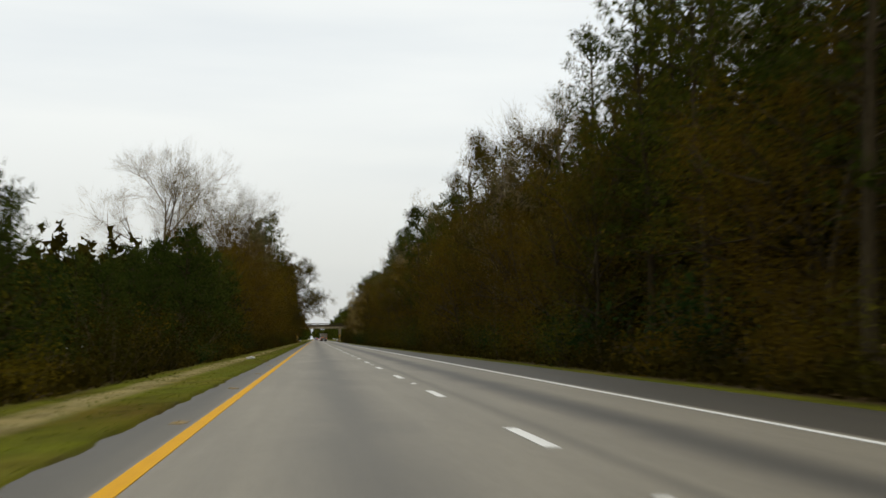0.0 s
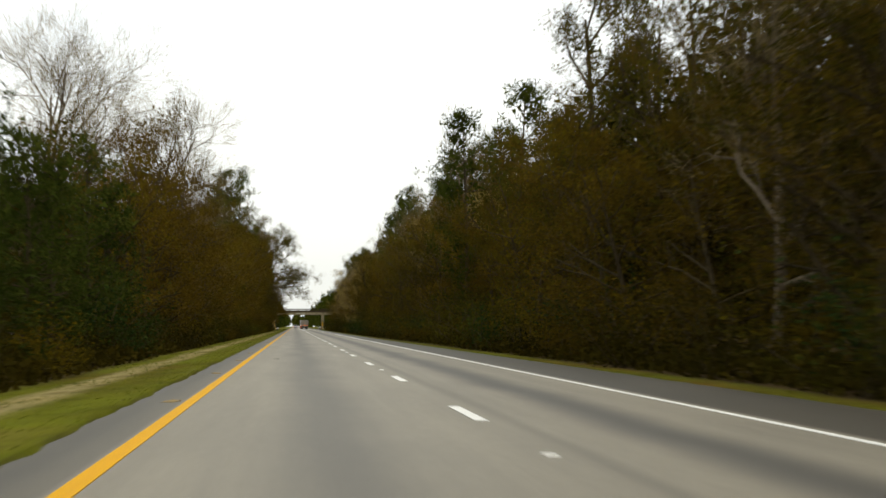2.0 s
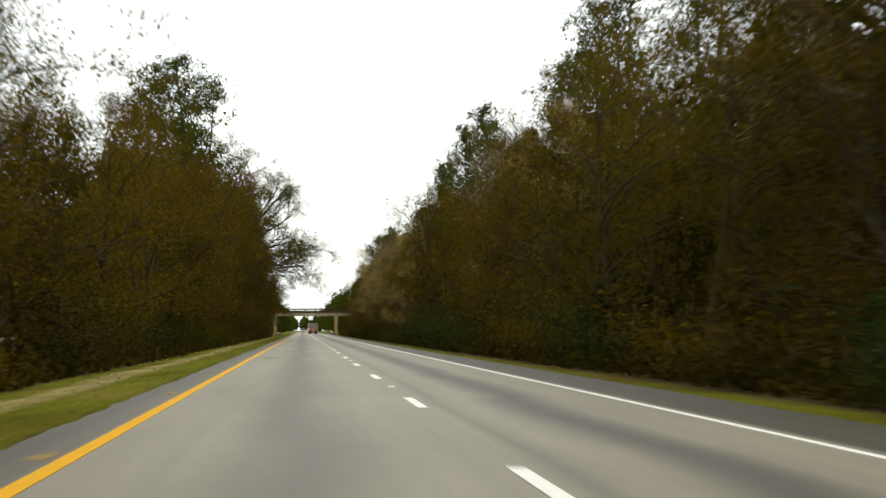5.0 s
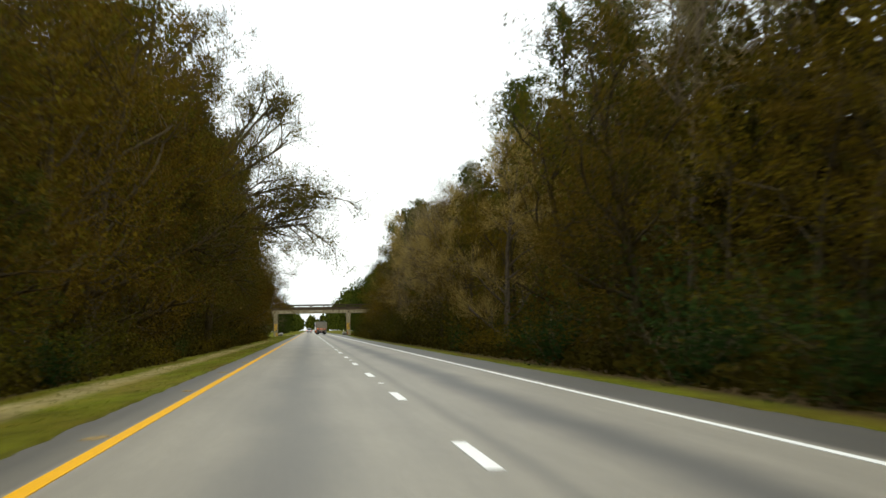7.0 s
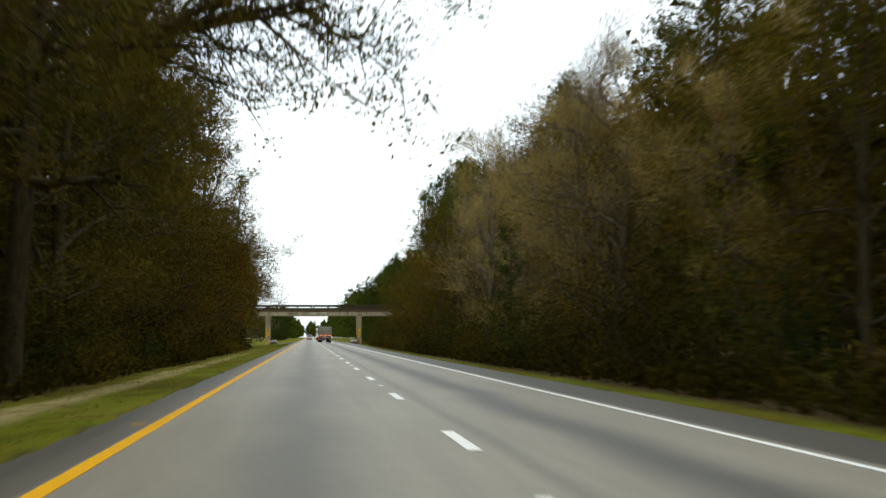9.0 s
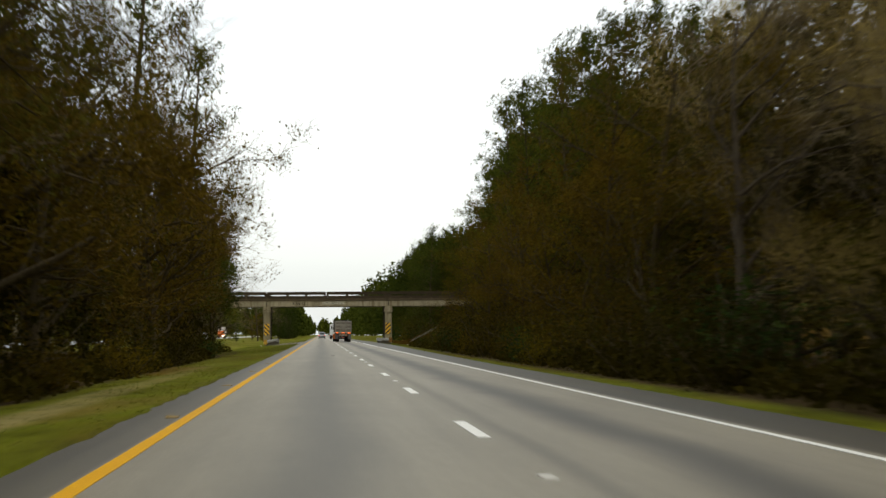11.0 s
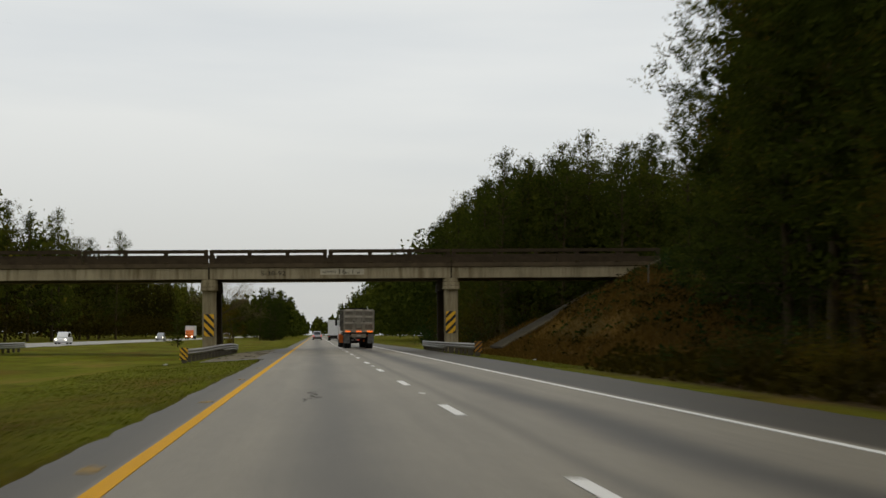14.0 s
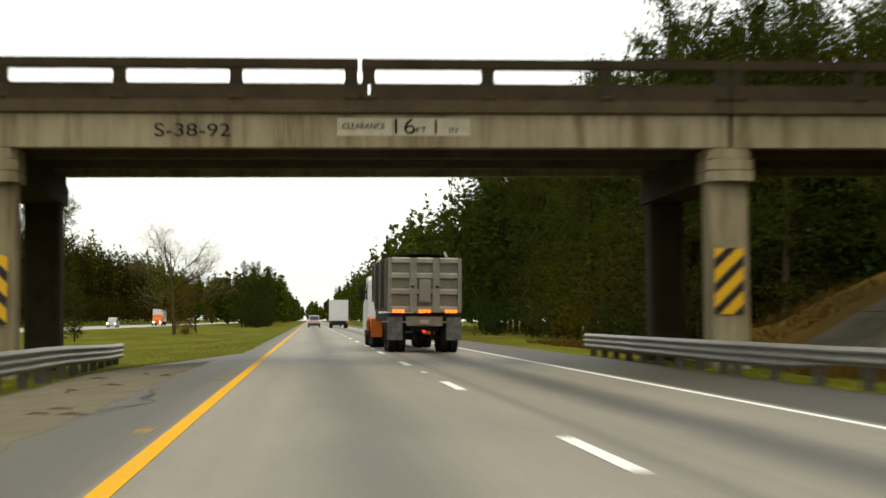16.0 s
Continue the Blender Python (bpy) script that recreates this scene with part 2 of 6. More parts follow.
def asphalt(name, tone, lanes, shoulders=()):
    """Worn asphalt: aggregate grain, long wear streaks, dark drip bands along the middle of each lane."""
    m, n, l, b = material(name, 0.58, 0.0, 0.34)
    grain, blot, streak = noise_tex(n, l, 40, 3), noise_tex(n, l, 0.5, 5, (1, 0.25, 1)), noise_tex(n, l, 2.2, 4, (1, 0.03, 1))
    r = ramp(n, [(0.25, tuple(c * 0.87 for c in tone)), (0.75, tuple(c * 1.09 for c in tone))])
    l.new(blot, r.inputs[0])
    c = r.outputs[0]
    rs = ramp(n, [(0.3, (0.84, 0.84, 0.84)), (0.7, (1.10, 1.10, 1.09))])
    l.new(streak, rs.inputs[0])
    c = mixed(n, l, "MULTIPLY", 0.8, c, rs.outputs[0])
    rg = ramp(n, [(0.3, (0.72, 0.72, 0.72)), (0.7, (1.22, 1.22, 1.22))])
    l.new(grain, rg.inputs[0])
    c = mixed(n, l, "MULTIPLY", 0.7, c, rg.outputs[0])
    rm = ramp(n, [(0.35, (0.93, 0.93, 0.93)), (0.65, (1.05, 1.05, 1.05))])
    l.new(noise_tex(n, l, 7, 4, (1, 0.35, 1)), rm.inputs[0])
    c = mixed(n, l, "MULTIPLY", 0.8, c, rm.outputs[0])
    co, sep = n.new("ShaderNodeTexCoord"), n.new("ShaderNodeSeparateXYZ")
    l.new(co.outputs["Object"], sep.inputs[0])
    wob = noise_tex(n, l, 0.25, 3, (0.2, 0.5, 1))
    for centre, half, dark in lanes:
        d = n.new("ShaderNodeMath")
        d.operation, d.inputs[1].default_value = "SUBTRACT", centre
        l.new(sep.outputs[0], d.inputs[0])
        w = n.new("ShaderNodeMath")
        w.operation, w.inputs[1].default_value, w.inputs[2].default_value = "MULTIPLY_ADD", half * 0.9, -half * 0.45
        l.new(wob, w.inputs[0])
        s = n.new("ShaderNodeMath")
        s.operation = "ADD"
        l.new(d.outputs[0], s.inputs[0])
        l.new(w.outputs[0], s.inputs[1])
        a = n.new("ShaderNodeMath")
        a.operation = "ABSOLUTE"
        l.new(s.outputs[0], a.inputs[0])
        k = n.new("ShaderNodeMapRange")
        k.interpolation_type = "SMOOTHSTEP"
        k.inputs[1].default_value, k.inputs[2].default_value = 0.0, half
        k.inputs[3].default_value, k.inputs[4].default_value = dark, 0.0
        l.new(a.outputs[0], k.inputs[0])
        c = mixed(n, l, "MIX", k.outputs[0], c, tuple(v * 0.24 for v in tone))
    for edge, soft, tint in shoulders:
        k = n.new("ShaderNodeMapRange")
        k.interpolation_type = "SMOOTHSTEP"
        k.inputs[1].default_value, k.inputs[2].default_value = edge, edge + soft
        l.new(sep.outputs[0], k.inputs[0])
        c = mixed(n, l, "MIX", k.outputs[0], c, mixed(n, l, "MULTIPLY", 1.0, c, tint))
    l.new(c, b.inputs["Base Color"])
    bumped(n, l, b, grain, 0.25, 0.006)
    return m


M_ROAD = asphalt("worn_highway_asphalt", (0.205, 0.179, 0.132), [(-1.83, 0.95, 0.64), (1.75, 0.86, 0.95), (0.36, 0.24, 0.42)], [(3.66, 0.25, (0.205, 0.187, 0.135)), (-3.71, -0.12, (0.44, 0.43, 0.385)), (-3.86, -0.35, (0.68, 0.68, 0.68))])
M_ROAD2 = asphalt("far_carriageway_asphalt", (0.36, 0.345, 0.32), [(-36.5, 0.8, 0.3), (-40.2, 0.8, 0.3)])
M_WLINE = plain("worn_white_road_paint", (0.78, 0.77, 0.73), 0.6, dirt=0.3, scale=5, dark=0.7)
M_YLINE = plain("worn_yellow_road_paint", (0.70, 0.35, 0.006), 0.7, dirt=0.3, scale=4, dark=0.75)
M_APRON = plain("gritty_grey_apron", (0.150, 0.126, 0.082), 0.85, dirt=0.6, scale=1.1, bump=0.3, dark=0.6)
M_YOLD = plain("faded_yellow_paint", (0.33, 0.22, 0.08), 0.7, dirt=0.6, scale=9, dark=0.6)


def ground_material():
    """Mown verge in green and straw bands, leaf litter under the trees, red-brown soil on the bridge bank."""
    m, n, l, b = material("grass_and_leaf_litter", 0.95, 0.0, 0.02)
    co, sep = n.new("ShaderNodeTexCoord"), n.new("ShaderNodeSeparateXYZ")
    l.new(co.outputs["Object"], sep.inputs[0])
    fine, mid, broad = noise_tex(n, l, 22, 4), noise_tex(n, l, 1.5, 5, (1, 0.35, 1)), noise_tex(n, l, 0.22, 4, (1, 0.3, 1))

    def step(value, lo, hi, wobble=0.0):
        v = value
        if wobble:
            a = n.new("ShaderNodeMath")
            a.operation, a.inputs[1].default_value = "MULTIPLY_ADD", wobble
            l.new(mid, a.inputs[0])
            l.new(v, a.inputs[2])
            v = a.outputs[0]
        k = n.new("ShaderNodeMapRange")
        k.interpolation_type = "SMOOTHSTEP"
        k.inputs[1].default_value, k.inputs[2].default_value = lo, hi
        l.new(v, k.inputs[0])
        return k.outputs[0]

    def times(a, c):
        k = n.new("ShaderNodeMath")
        k.operation = "MULTIPLY"
        l.new(a, k.inputs[0])
        l.new(c, k.inputs[1])
        return k.outputs[0]

    g = ramp(n, [(0.30, (0.112, 0.074, 0.014)), (0.42, (0.092, 0.088, 0.009)), (0.55, (0.106, 0.118, 0.010)), (0.70, (0.152, 0.120, 0.024))])
    l.new(broad, g.inputs[0])
    straw = ramp(n, [(0.3, (0.20, 0.165, 0.065)), (0.7, (0.29, 0.24, 0.11))])
    l.new(mid, straw.inputs[0])
    litter = ramp(n, [(0.3, (0.028, 0.018, 0.008)), (0.7, (0.070, 0.046, 0.020))])
    l.new(mid, litter.inputs[0])
    soil = ramp(n, [(0.3, (0.020, 0.014, 0.004)), (0.5, (0.096, 0.054, 0.011)), (0.62, (0.058, 0.038, 0.009)), (0.8, (0.032, 0.032, 0.009))])
    l.new(broad, soil.inputs[0])
    x, y = sep.outputs[0], sep.outputs[1]
    band = times(step(x, -7.1, -6.5, 0.5), step(x, -5.5, -6.1, 0.5))
    c = mixed(n, l, "MIX", times(band, step(y, 470, 380)), g.outputs[0], straw.outputs[0])
    rim = ramp(n, [(0.3, (0.030, 0.022, 0.012)), (0.7, (0.085, 0.066, 0.036))])
    l.new(fine, rim.inputs[0])
    edge = times(times(step(x, -4.42, -4.28, 0.3), step(x, -4.1, -4.3)), step(y, 562, 556))
    c = mixed(n, l, "MIX", edge, c, rim.outputs[0])
    wood_l = times(step(x, -7.0, -8.2, 1.0), step(y, 532, 500))
    tone = ramp(n, [(0.32, (0.58, 0.54, 0.48)), (0.5, (1.0, 1.0, 1.0)), (0.70, (1.24, 1.14, 1.05))])
    l.new(noise_tex(n, l, 0.9, 6, (1, 0.5, 1), 0.7), tone.inputs[0])
    c = mixed(n, l, "MULTIPLY", 0.9, c, tone.outputs[0])
    c = mixed(n, l, "MIX", wood_l, c, litter.outputs[0])
    narrow = times(step(y, 60, 260), step(y, 560, 450))
    east = n.new("ShaderNodeMath")
    east.operation, east.inputs[1].default_value = "MULTIPLY_ADD", 1.2
    l.new(narrow, east.inputs[0])
    l.new(x, east.inputs[2])
    wood_r = step(east.outputs[0], 7.2, 8.2, 0.6)
    c = mixed(n, l, "MIX", times(wood_r, step(y, 558, 532)), c, litter.outputs[0])
    bank = times(times(step(x, 8.6, 10.5, 1.0), step(y, 534, 552)), step(y, 640, 615))
    c = mixed(n, l, "MIX", bank, c, soil.outputs[0])
    rf = ramp(n, [(0.3, (0.76, 0.76, 0.74)), (0.7, (1.16, 1.16, 1.12))])
    l.new(fine, rf.inputs[0])
    l.new(mixed(n, l, "MULTIPLY", 0.8, c, rf.outputs[0]), b.inputs["Base Color"])
    bumped(n, l, b, fine, 0.7, 0.05)
    return m


M_GROUND = ground_material()
M_BLADE = leaf_material("grass_blades", [(0.0, (0.078, 0.100, 0.010)), (0.55, (0.120, 0.134, 0.014)), (0.85, (0.165, 0.150, 0.030)), (1.0, (0.21, 0.18, 0.060))], 0.45, 0.0)
M_RIM = leaf_material("dead_grass_and_soil", [(0.0, (0.022, 0.016, 0.008)), (0.5, (0.050, 0.038, 0.017)), (0.85, (0.085, 0.066, 0.028)), (1.0, (0.090, 0.092, 0.020))], 0.1, 0.0)
M_DRY = leaf_material("dry_grass_blades", [(0.0, (0.056, 0.031, 0.006)), (0.6, (0.086, 0.048, 0.010)), (1.0, (0.112, 0.066, 0.015))], 0.2, 0.0)

# ---- mesh tools ----


def box(bm, x0, x1, y0, y1, z0, z1, bevel=0.0):
    v = [bm.verts.new(c) for c in ((x0, y0, z0), (x1, y0, z0), (x1, y1, z0), (x0, y1, z0), (x0, y0, z1), (x1, y0, z1), (x1, y1, z1), (x0, y1, z1))]
    f = [bm.faces.new([v[i] for i in q]) for q in ((3, 2, 1, 0), (4, 5, 6, 7), (0, 1, 5, 4), (1, 2, 6, 5), (2, 3, 7, 6), (3, 0, 4, 7))]
    if bevel:
        edges = {e for q in f for e in q.edges}
        bmesh.ops.bevel(bm, geom=list(edges), offset=bevel, segments=2, affect="EDGES")
    return bm


def prism(bm, outline, axis, a, b):
    """Extrudes a closed outline of 2D points along an axis from a to b."""
    def at(p, t):
        return {"x": (t, *p), "y": (p[0], t, p[1]), "z": (*p, t)}[axis]
    lo, hi = [bm.verts.new(at(p, a)) for p in outline], [bm.verts.new(at(p, b)) for p in outline]
    n = len(outline)
    for i in range(n):
        bm.faces.new((lo[i], lo[(i + 1) % n], hi[(i + 1) % n], hi[i]))
    bm.faces.new(lo[::-1])
    bm.faces.new(hi)
    bmesh.ops.recalc_face_normals(bm, faces=bm.faces)
    return bm


def disc_rod(bm, centre, radius, a, b, axis="x", sides=24):
    return prism(bm, [(centre[0] + radius * math.cos(k * math.tau / sides), centre[1] + radius * math.sin(k * math.tau / sides)) for k in range(sides)], axis, a, b)


def mesh_of(name, verts, faces, mat, smooth=False):
    me = bpy.data.meshes.new(name)
    me.from_pydata([tuple(v) for v in verts], [], faces)
    me.materials.append(mat)
    if smooth:
        me.polygons.foreach_set("use_smooth", [True] * len(me.polygons))
    me.update()
    return me


def part(name, bm, mat, parent, label=""):
    me = bpy.data.meshes.new(name)
    bm.to_mesh(me)
    bm.free()
    me.materials.append(mat)
    ob = new(name, me)
    ob.parent = parent
    return tagged(ob, label)


def piece(name, me, parent, m=None, label=""):
    ob = new(name, me)
    ob.parent = parent
    if m is not None:
        ob.matrix_basis = m
    return tagged(ob, label)


def thing(name, label, category, group="", kind="", m=None):
    ob = new(name)
    if m is not None:
        ob.matrix_basis = m
    return tagged(ob, label, category, group, kind)


# ---- ground, carriageways, markings ----


def smooth(a, b, v):
    t = min(1.0, max(0.0, (v - a) / (b - a)))
    return t * t * (3 - 2 * t)


def lerp_table(table, v):
    if v <= table[0][0]:
        return table[0][1]
    for (a, p), (b, q) in zip(table, table[1:]):
        if v <= b:
            return p + (q - p) * (v - a) / (b - a)
    return table[-1][1]


def road_left(y):
    return lerp_table([(553, -4.42), (560.8, -4.58), (564.5, -7.7), (570, -7.9), (600, -7.7), (605, -6.6), (612, -4.5)], y)


def road_right(y):
    return lerp_table([(60, 6.4), (150, 5.7), (260, 5.2), (450, 5.2), (520, 5.9), (560, 6.4), (620, 6.4), (660, 5.9)], y)


def left_fall(x):
    """Height of the ground to the west of the carriageway."""
    d = -4.3 - x
    if d <= 0:
        return 0.0
    return -0.085 * min(d, 4.5) - 0.12 * smooth(4.5, 9, d)


def bank_height(x, y):
    """The fill that carries the crossing road, with its end slope and side slopes."""
    def one(along):
        header = 0.45 + 0.535 * (along - 12.1) + 0.85 * smooth(13.2, 16.2, along) * smooth(597.8, 594.5, y)
        side = 6.45 - (0.14 if y < 602.6 else 0.75) * max(0.0, abs(y - 602.6) - 4.6)
        return max(0.0, min(header, side, 6.45))
    return one(x) if x > 0 else one(-x - 44.0)


def ground_height(x, y):
    z = left_fall(x) if x < 0 else -0.02 - 0.05 * smooth(6.5, 10, x)
    if road_left(y) - 0.12 < x < road_right(y) + 0.1:
        z -= 0.05 if x < -4.45 and 554 < y < 616 else 0.16
    elif -45.2 < x < -33.2:
        z -= 0.12
    else:
        z += 0.10 * noise.noise((x * 0.35, y * 0.12, 3.1)) * smooth(0.4, 3.0, max(road_left(y) - x, x - road_right(y)))
    return z + bank_height(x, y)


xs = [-3000, -600, -200, -120, -90, -75, -66, -60, -56, -52, -48, -45.3, -45.1, -39, -33.3, -33.1, -28, -24, -20, -17, -14, -12, -10.5, -9.5, -8.8, -8.2, -7.6, -7.0, -6.4, -5.8, -5.3, -4.9,
      -4.55, -4.5, -4.2, 5.0, 5.3, 5.6, 5.9, 6.2, 6.5, 6.8, 7.2, 7.8, 8.6, 9.6, 10.5, 11.5, 13, 15, 17, 19, 21, 23, 26, 30, 36, 45, 60, 100, 200, 600, 3000]
ys = [-3000, -400, -120, -60] + [-40 + 5 * k for k in range(112)] + [522 + 2 * k for k in range(65)] + [654 + 8 * k for k in range(70)] + [1240, 1400, 1700, 2200, 3200]
gv = [(x, y, ground_height(x, y)) for y in ys for x in xs]
nx = len(xs)
gf = [(j * nx + i, j * nx + i + 1, (j + 1) * nx + i + 1, (j + 1) * nx + i) for j in range(len(ys) - 1) for i in range(nx - 1)]
ground = new("ground", mesh_of("ground", gv, gf, M_GROUND, True))
tagged(ground, "mown green and straw verge, leaf litter and brown bank", "ground", kind="structure")

road = thing("road", "worn grey two-lane highway carriageway with dark lane stains", "road", kind="structure")


def slab(name, left, right, y_list, top, mat, parent, depth=0.22, ragged=0.05, cols=(0.0, 0.12, 0.3, 0.5, 0.7, 0.88, 1.0)):
    verts, faces = [], []
    n = len(cols) + 2
    for y in y_list:
        a = left(y) + ragged * noise.noise((y * 0.9, 7.7, 0)) + ragged * 0.6 * noise.noise((y * 3.1, 1.7, 0))
        b = right(y) + ragged * noise.noise((y * 0.8, 2.2, 5))
        row = [(a + (b - a) * c, y) for c in cols]
        verts += [(a - 0.02, y, top(a) - depth)] + [(x, yy, top(x)) for x, yy in row] + [(b + 0.02, y, top(b) - depth)]
    for j in range(len(y_list) - 1):
        for i in range(n - 1):
            faces.append((j * n + i, j * n + i + 1, (j + 1) * n + i + 1, (j + 1) * n + i))
    return piece(name, mesh_of(name, verts, faces, mat), parent)


road_ys = [-120 + 2.0 * k for k in range(60)] + [0.5 * k for k in range(1320)] + [660 + 4 * k for k in range(140)] + [1220, 1400, 1800, 2600]
slab("asphalt_surface", road_left, road_right, road_ys, lambda x: left_fall(x) * 0.95 if x < -4.3 else 0.0, M_ROAD, road,
     ragged=0.09, cols=(0.0, 0.03, 0.08, 0.14, 0.2, 0.26, 0.32, 0.4, 0.5, 0.6, 0.7, 0.8, 0.9, 1.0))
slab("gravel_apron", lambda y: max(-7.6, road_left(y) + 0.15), lambda y: -5.05, [564.5 + 0.4 * k for k in range(100)], lambda x: left_fall(x) * 0.95 + 0.006, M_APRON, road, depth=0.02, ragged=0.16)

DASH, CYCLE, FIRST = 3.05, 12.192, 15.43 - 2 * 12.192
bm = bmesh.new()
dash_mesh = bpy.data.meshes.new("lane_dash")
box(bm, -0.08, 0.08, -DASH / 2, DASH / 2, 0.0, 0.008, 0.003).to_mesh(dash_mesh)
bm.free()
dash_mesh.materials.append(M_WLINE)
for k in range(100):
    piece("lane_dash", dash_mesh, road, pose(0, FIRST + CYCLE * k, 0.001, 0, 0, 0))
bm = bmesh.new()
prism(bm, [(-0.055, 0), (0.055, 0), (0.04, 0.02), (-0.04, 0.02)], "x", -0.06, 0.06)
stud_mesh = bpy.data.meshes.new("road_stud")
bm.to_mesh(stud_mesh)
bm.free()
stud_mesh.materials.append(M_WLINE)
for k in range(26):
    piece("road_stud", stud_mesh, road, pose(0, 15.43 - CYCLE / 2 + 2 * CYCLE * k, 0.001))


def line_strip(name, x, width, mat, label):
    """A painted edge line with slightly uneven edges."""
    verts, faces = [], []
    ly = [-100 + 1.0 * k for k in range(800)] + [700 + 10 * k for k in range(60)] + [1400, 2000]
    for y in ly:
        e = 0.006 * noise.noise((y * 1.3, x, 0))
        verts += [(x - width / 2 + e, y, 0.0), (x - width / 2 + e, y, 0.007), (x + width / 2 + e, y, 0.007), (x + width / 2 + e, y, 0.0)]
    for j in range(len(ly) - 1):
        for i in range(3):
            faces.append((4 * j + i, 4 * j + i + 1, 4 * j + i + 5, 4 * j + i + 4))
    return piece(name, mesh_of(name, verts, faces, mat), road, None, label)


line_strip("yellow_edge_line", -3.66, 0.155, M_YLINE, "solid yellow edge line")
line_strip("white_edge_line", 3.56, 0.125, M_WLINE, "solid white edge line")
bm = bmesh.new()
for a, b, c, d in ((-0.10, 0.07, -0.28, 0.12), (-0.02, 0.10, 0.05, 0.24), (-0.06, 0.02, 0.20, 0.34)):
    box(bm, a, b, c, d, 0.0, 0.006)
blot_mesh = bpy.data.meshes.new("paint_blot")
bm.to_mesh(blot_mesh)
bm.free()
blot_mesh.materials.append(M_YOLD)
for k in range(52):
    piece("paint_blot", blot_mesh, road, pose(-3.9 - 0.03 * ((k * 7) % 3), 5.6 + CYCLE * k, 0.001, 0, 0, (k * 37) % 25 - 12))

far_road = thing("far_carriageway", "pale grey opposite carriageway beyond the grass median", "road", kind="structure")
slab("asphalt_surface", lambda y: -44.6, lambda y: -33.8, [-300, -100, 100, 200] + [300 + 10 * k for k in range(130)] + [1700, 2400], lambda x: left_fall(-40) + 0.02, M_ROAD2, far_road)

# ---- the overpass ----
Y0, Y1 = 598.8, 606.2
SOFFIT, GIRDER_TOP, CURB_TOP, RAIL_LOW, RAIL_TOP = 5.22, 6.35, 6.76, 7.11, 7.36
PIERS = [7.85, -9.85, -27.8, -45.6]
SPANS = [(7.85, 23.6), (-9.85, 7.85), (-27.8, -9.85), (-45.6, -27.8), (-63.5, -45.6)]
bridge = thing("overpass_bridge", "weathered concrete girder bridge crossing over the highway", "bridge", kind="structure")
bridge.matrix_basis = pose(-1.2, 0, 5.2) @ pose(0, 0, 0, 0, -0.95, 0) @ pose(1.2, 0, -5.2)
for a, b in SPANS:
    for n, y in enumerate((Y0, Y0 + 2.25, Y1 - 2.65, Y1 - 0.4)):
        bm = bmesh.new()
        w = 0.40
        prism(bm, [(y, SOFFIT), (y + w, SOFFIT), (y + w, SOFFIT + 0.78), (y + w - (0.03 if n == 0 else 0), GIRDER_TOP - 0.34), (y, GIRDER_TOP - 0.34)], "x", a + 0.06, b - 0.06)
        # Inner girders use a darker concrete that imitates the shade below the deck.
        part("girder", bm, M_CONCRETE if n in (0, 3) else M_UNDERSHADE, bridge, "cast concrete fascia girder" if n in (0, 3) else "")
    bm = bmesh.new()
    prism(bm, [(Y0 - 0.10, GIRDER_TOP - 0.30), (Y0 + 0.05, GIRDER_TOP - 0.345), (Y1 - 0.05, GIRDER_TOP - 0.345), (Y1 + 0.10, GIRDER_TOP - 0.30), (Y1 + 0.10, GIRDER_TOP), (Y0 - 0.10, GIRDER_TOP)], "x", a + 0.02, b - 0.02)
    part("deck_slab", bm, M_EDGE, bridge, "water-stained deck edge")
    for y in (Y0 - 0.06, Y1 - 0.22):
        bm = bmesh.new()
        mid = (a + b) / 2
        for p, q in ((a + 0.03, mid - 0.04), (mid + 0.04, b - 0.03)):
            prism(bm, [(y, GIRDER_TOP + 0.003), (y + 0.28, GIRDER_TOP + 0.003), (y + 0.24, CURB_TOP), (y + 0.03, CURB_TOP)], "x", p, q)
        part("curb", bm, M_STAIN_SHADE, bridge, "dark stained concrete curb")

# parapet: posts and top rails, split at the joints
joints = [23.6, 7.85, -1.22, -9.85, -18.9, -27.8, -36.7, -45.6, -54.5, -63.5]
bm = bmesh.new()
prism(bm, [(-0.17, 0), (0.17, 0), (0.14, 0.10), (0.14, 0.28), (0.17, 0.355), (-0.17, 0.355), (-0.14, 0.28), (-0.14, 0.10)], "y", 0.02, 0.22)
bmesh.ops.recalc_face_normals(bm, faces=bm.faces)
post_mesh = bpy.data.meshes.new("parapet_post")
bm.to_mesh(post_mesh)
bm.free()
post_mesh.materials.append(M_STAIN_SHADE)
bm = bmesh.new()
prism(bm, [(-0.08, 0.06), (-0.10, 0.14), (0.02, 0.14), (0.02, -0.02)], "x", -0.17, 0.17)
corbel_mesh = bpy.data.meshes.new("post_corbel")
bm.to_mesh(corbel_mesh)
bm.free()
corbel_mesh.materials.append(M_EDGE)
for y in (Y0 - 0.06, Y1 - 0.22):
    for hi, lo in zip(joints, joints[1:]):
        count = max(2, round((hi - lo) / 2.87))
        for k in range(count + 1):
            x = lo + 0.21 + (hi - lo - 0.42) * k / count
            piece("parapet_post", post_mesh, bridge, pose(x, y, CURB_TOP - 0.003))
            if y < 600:
                piece("post_corbel", corbel_mesh, bridge, pose(x, y, GIRDER_TOP - 0.02))
        bm = bmesh.new()
        box(bm, lo + 0.05, hi - 0.05, y, y + 0.25, RAIL_LOW, RAIL_TOP, 0.02)
        part("parapet_rail", bm, M_STAIN_SHADE, bridge, "dark concrete top rail")

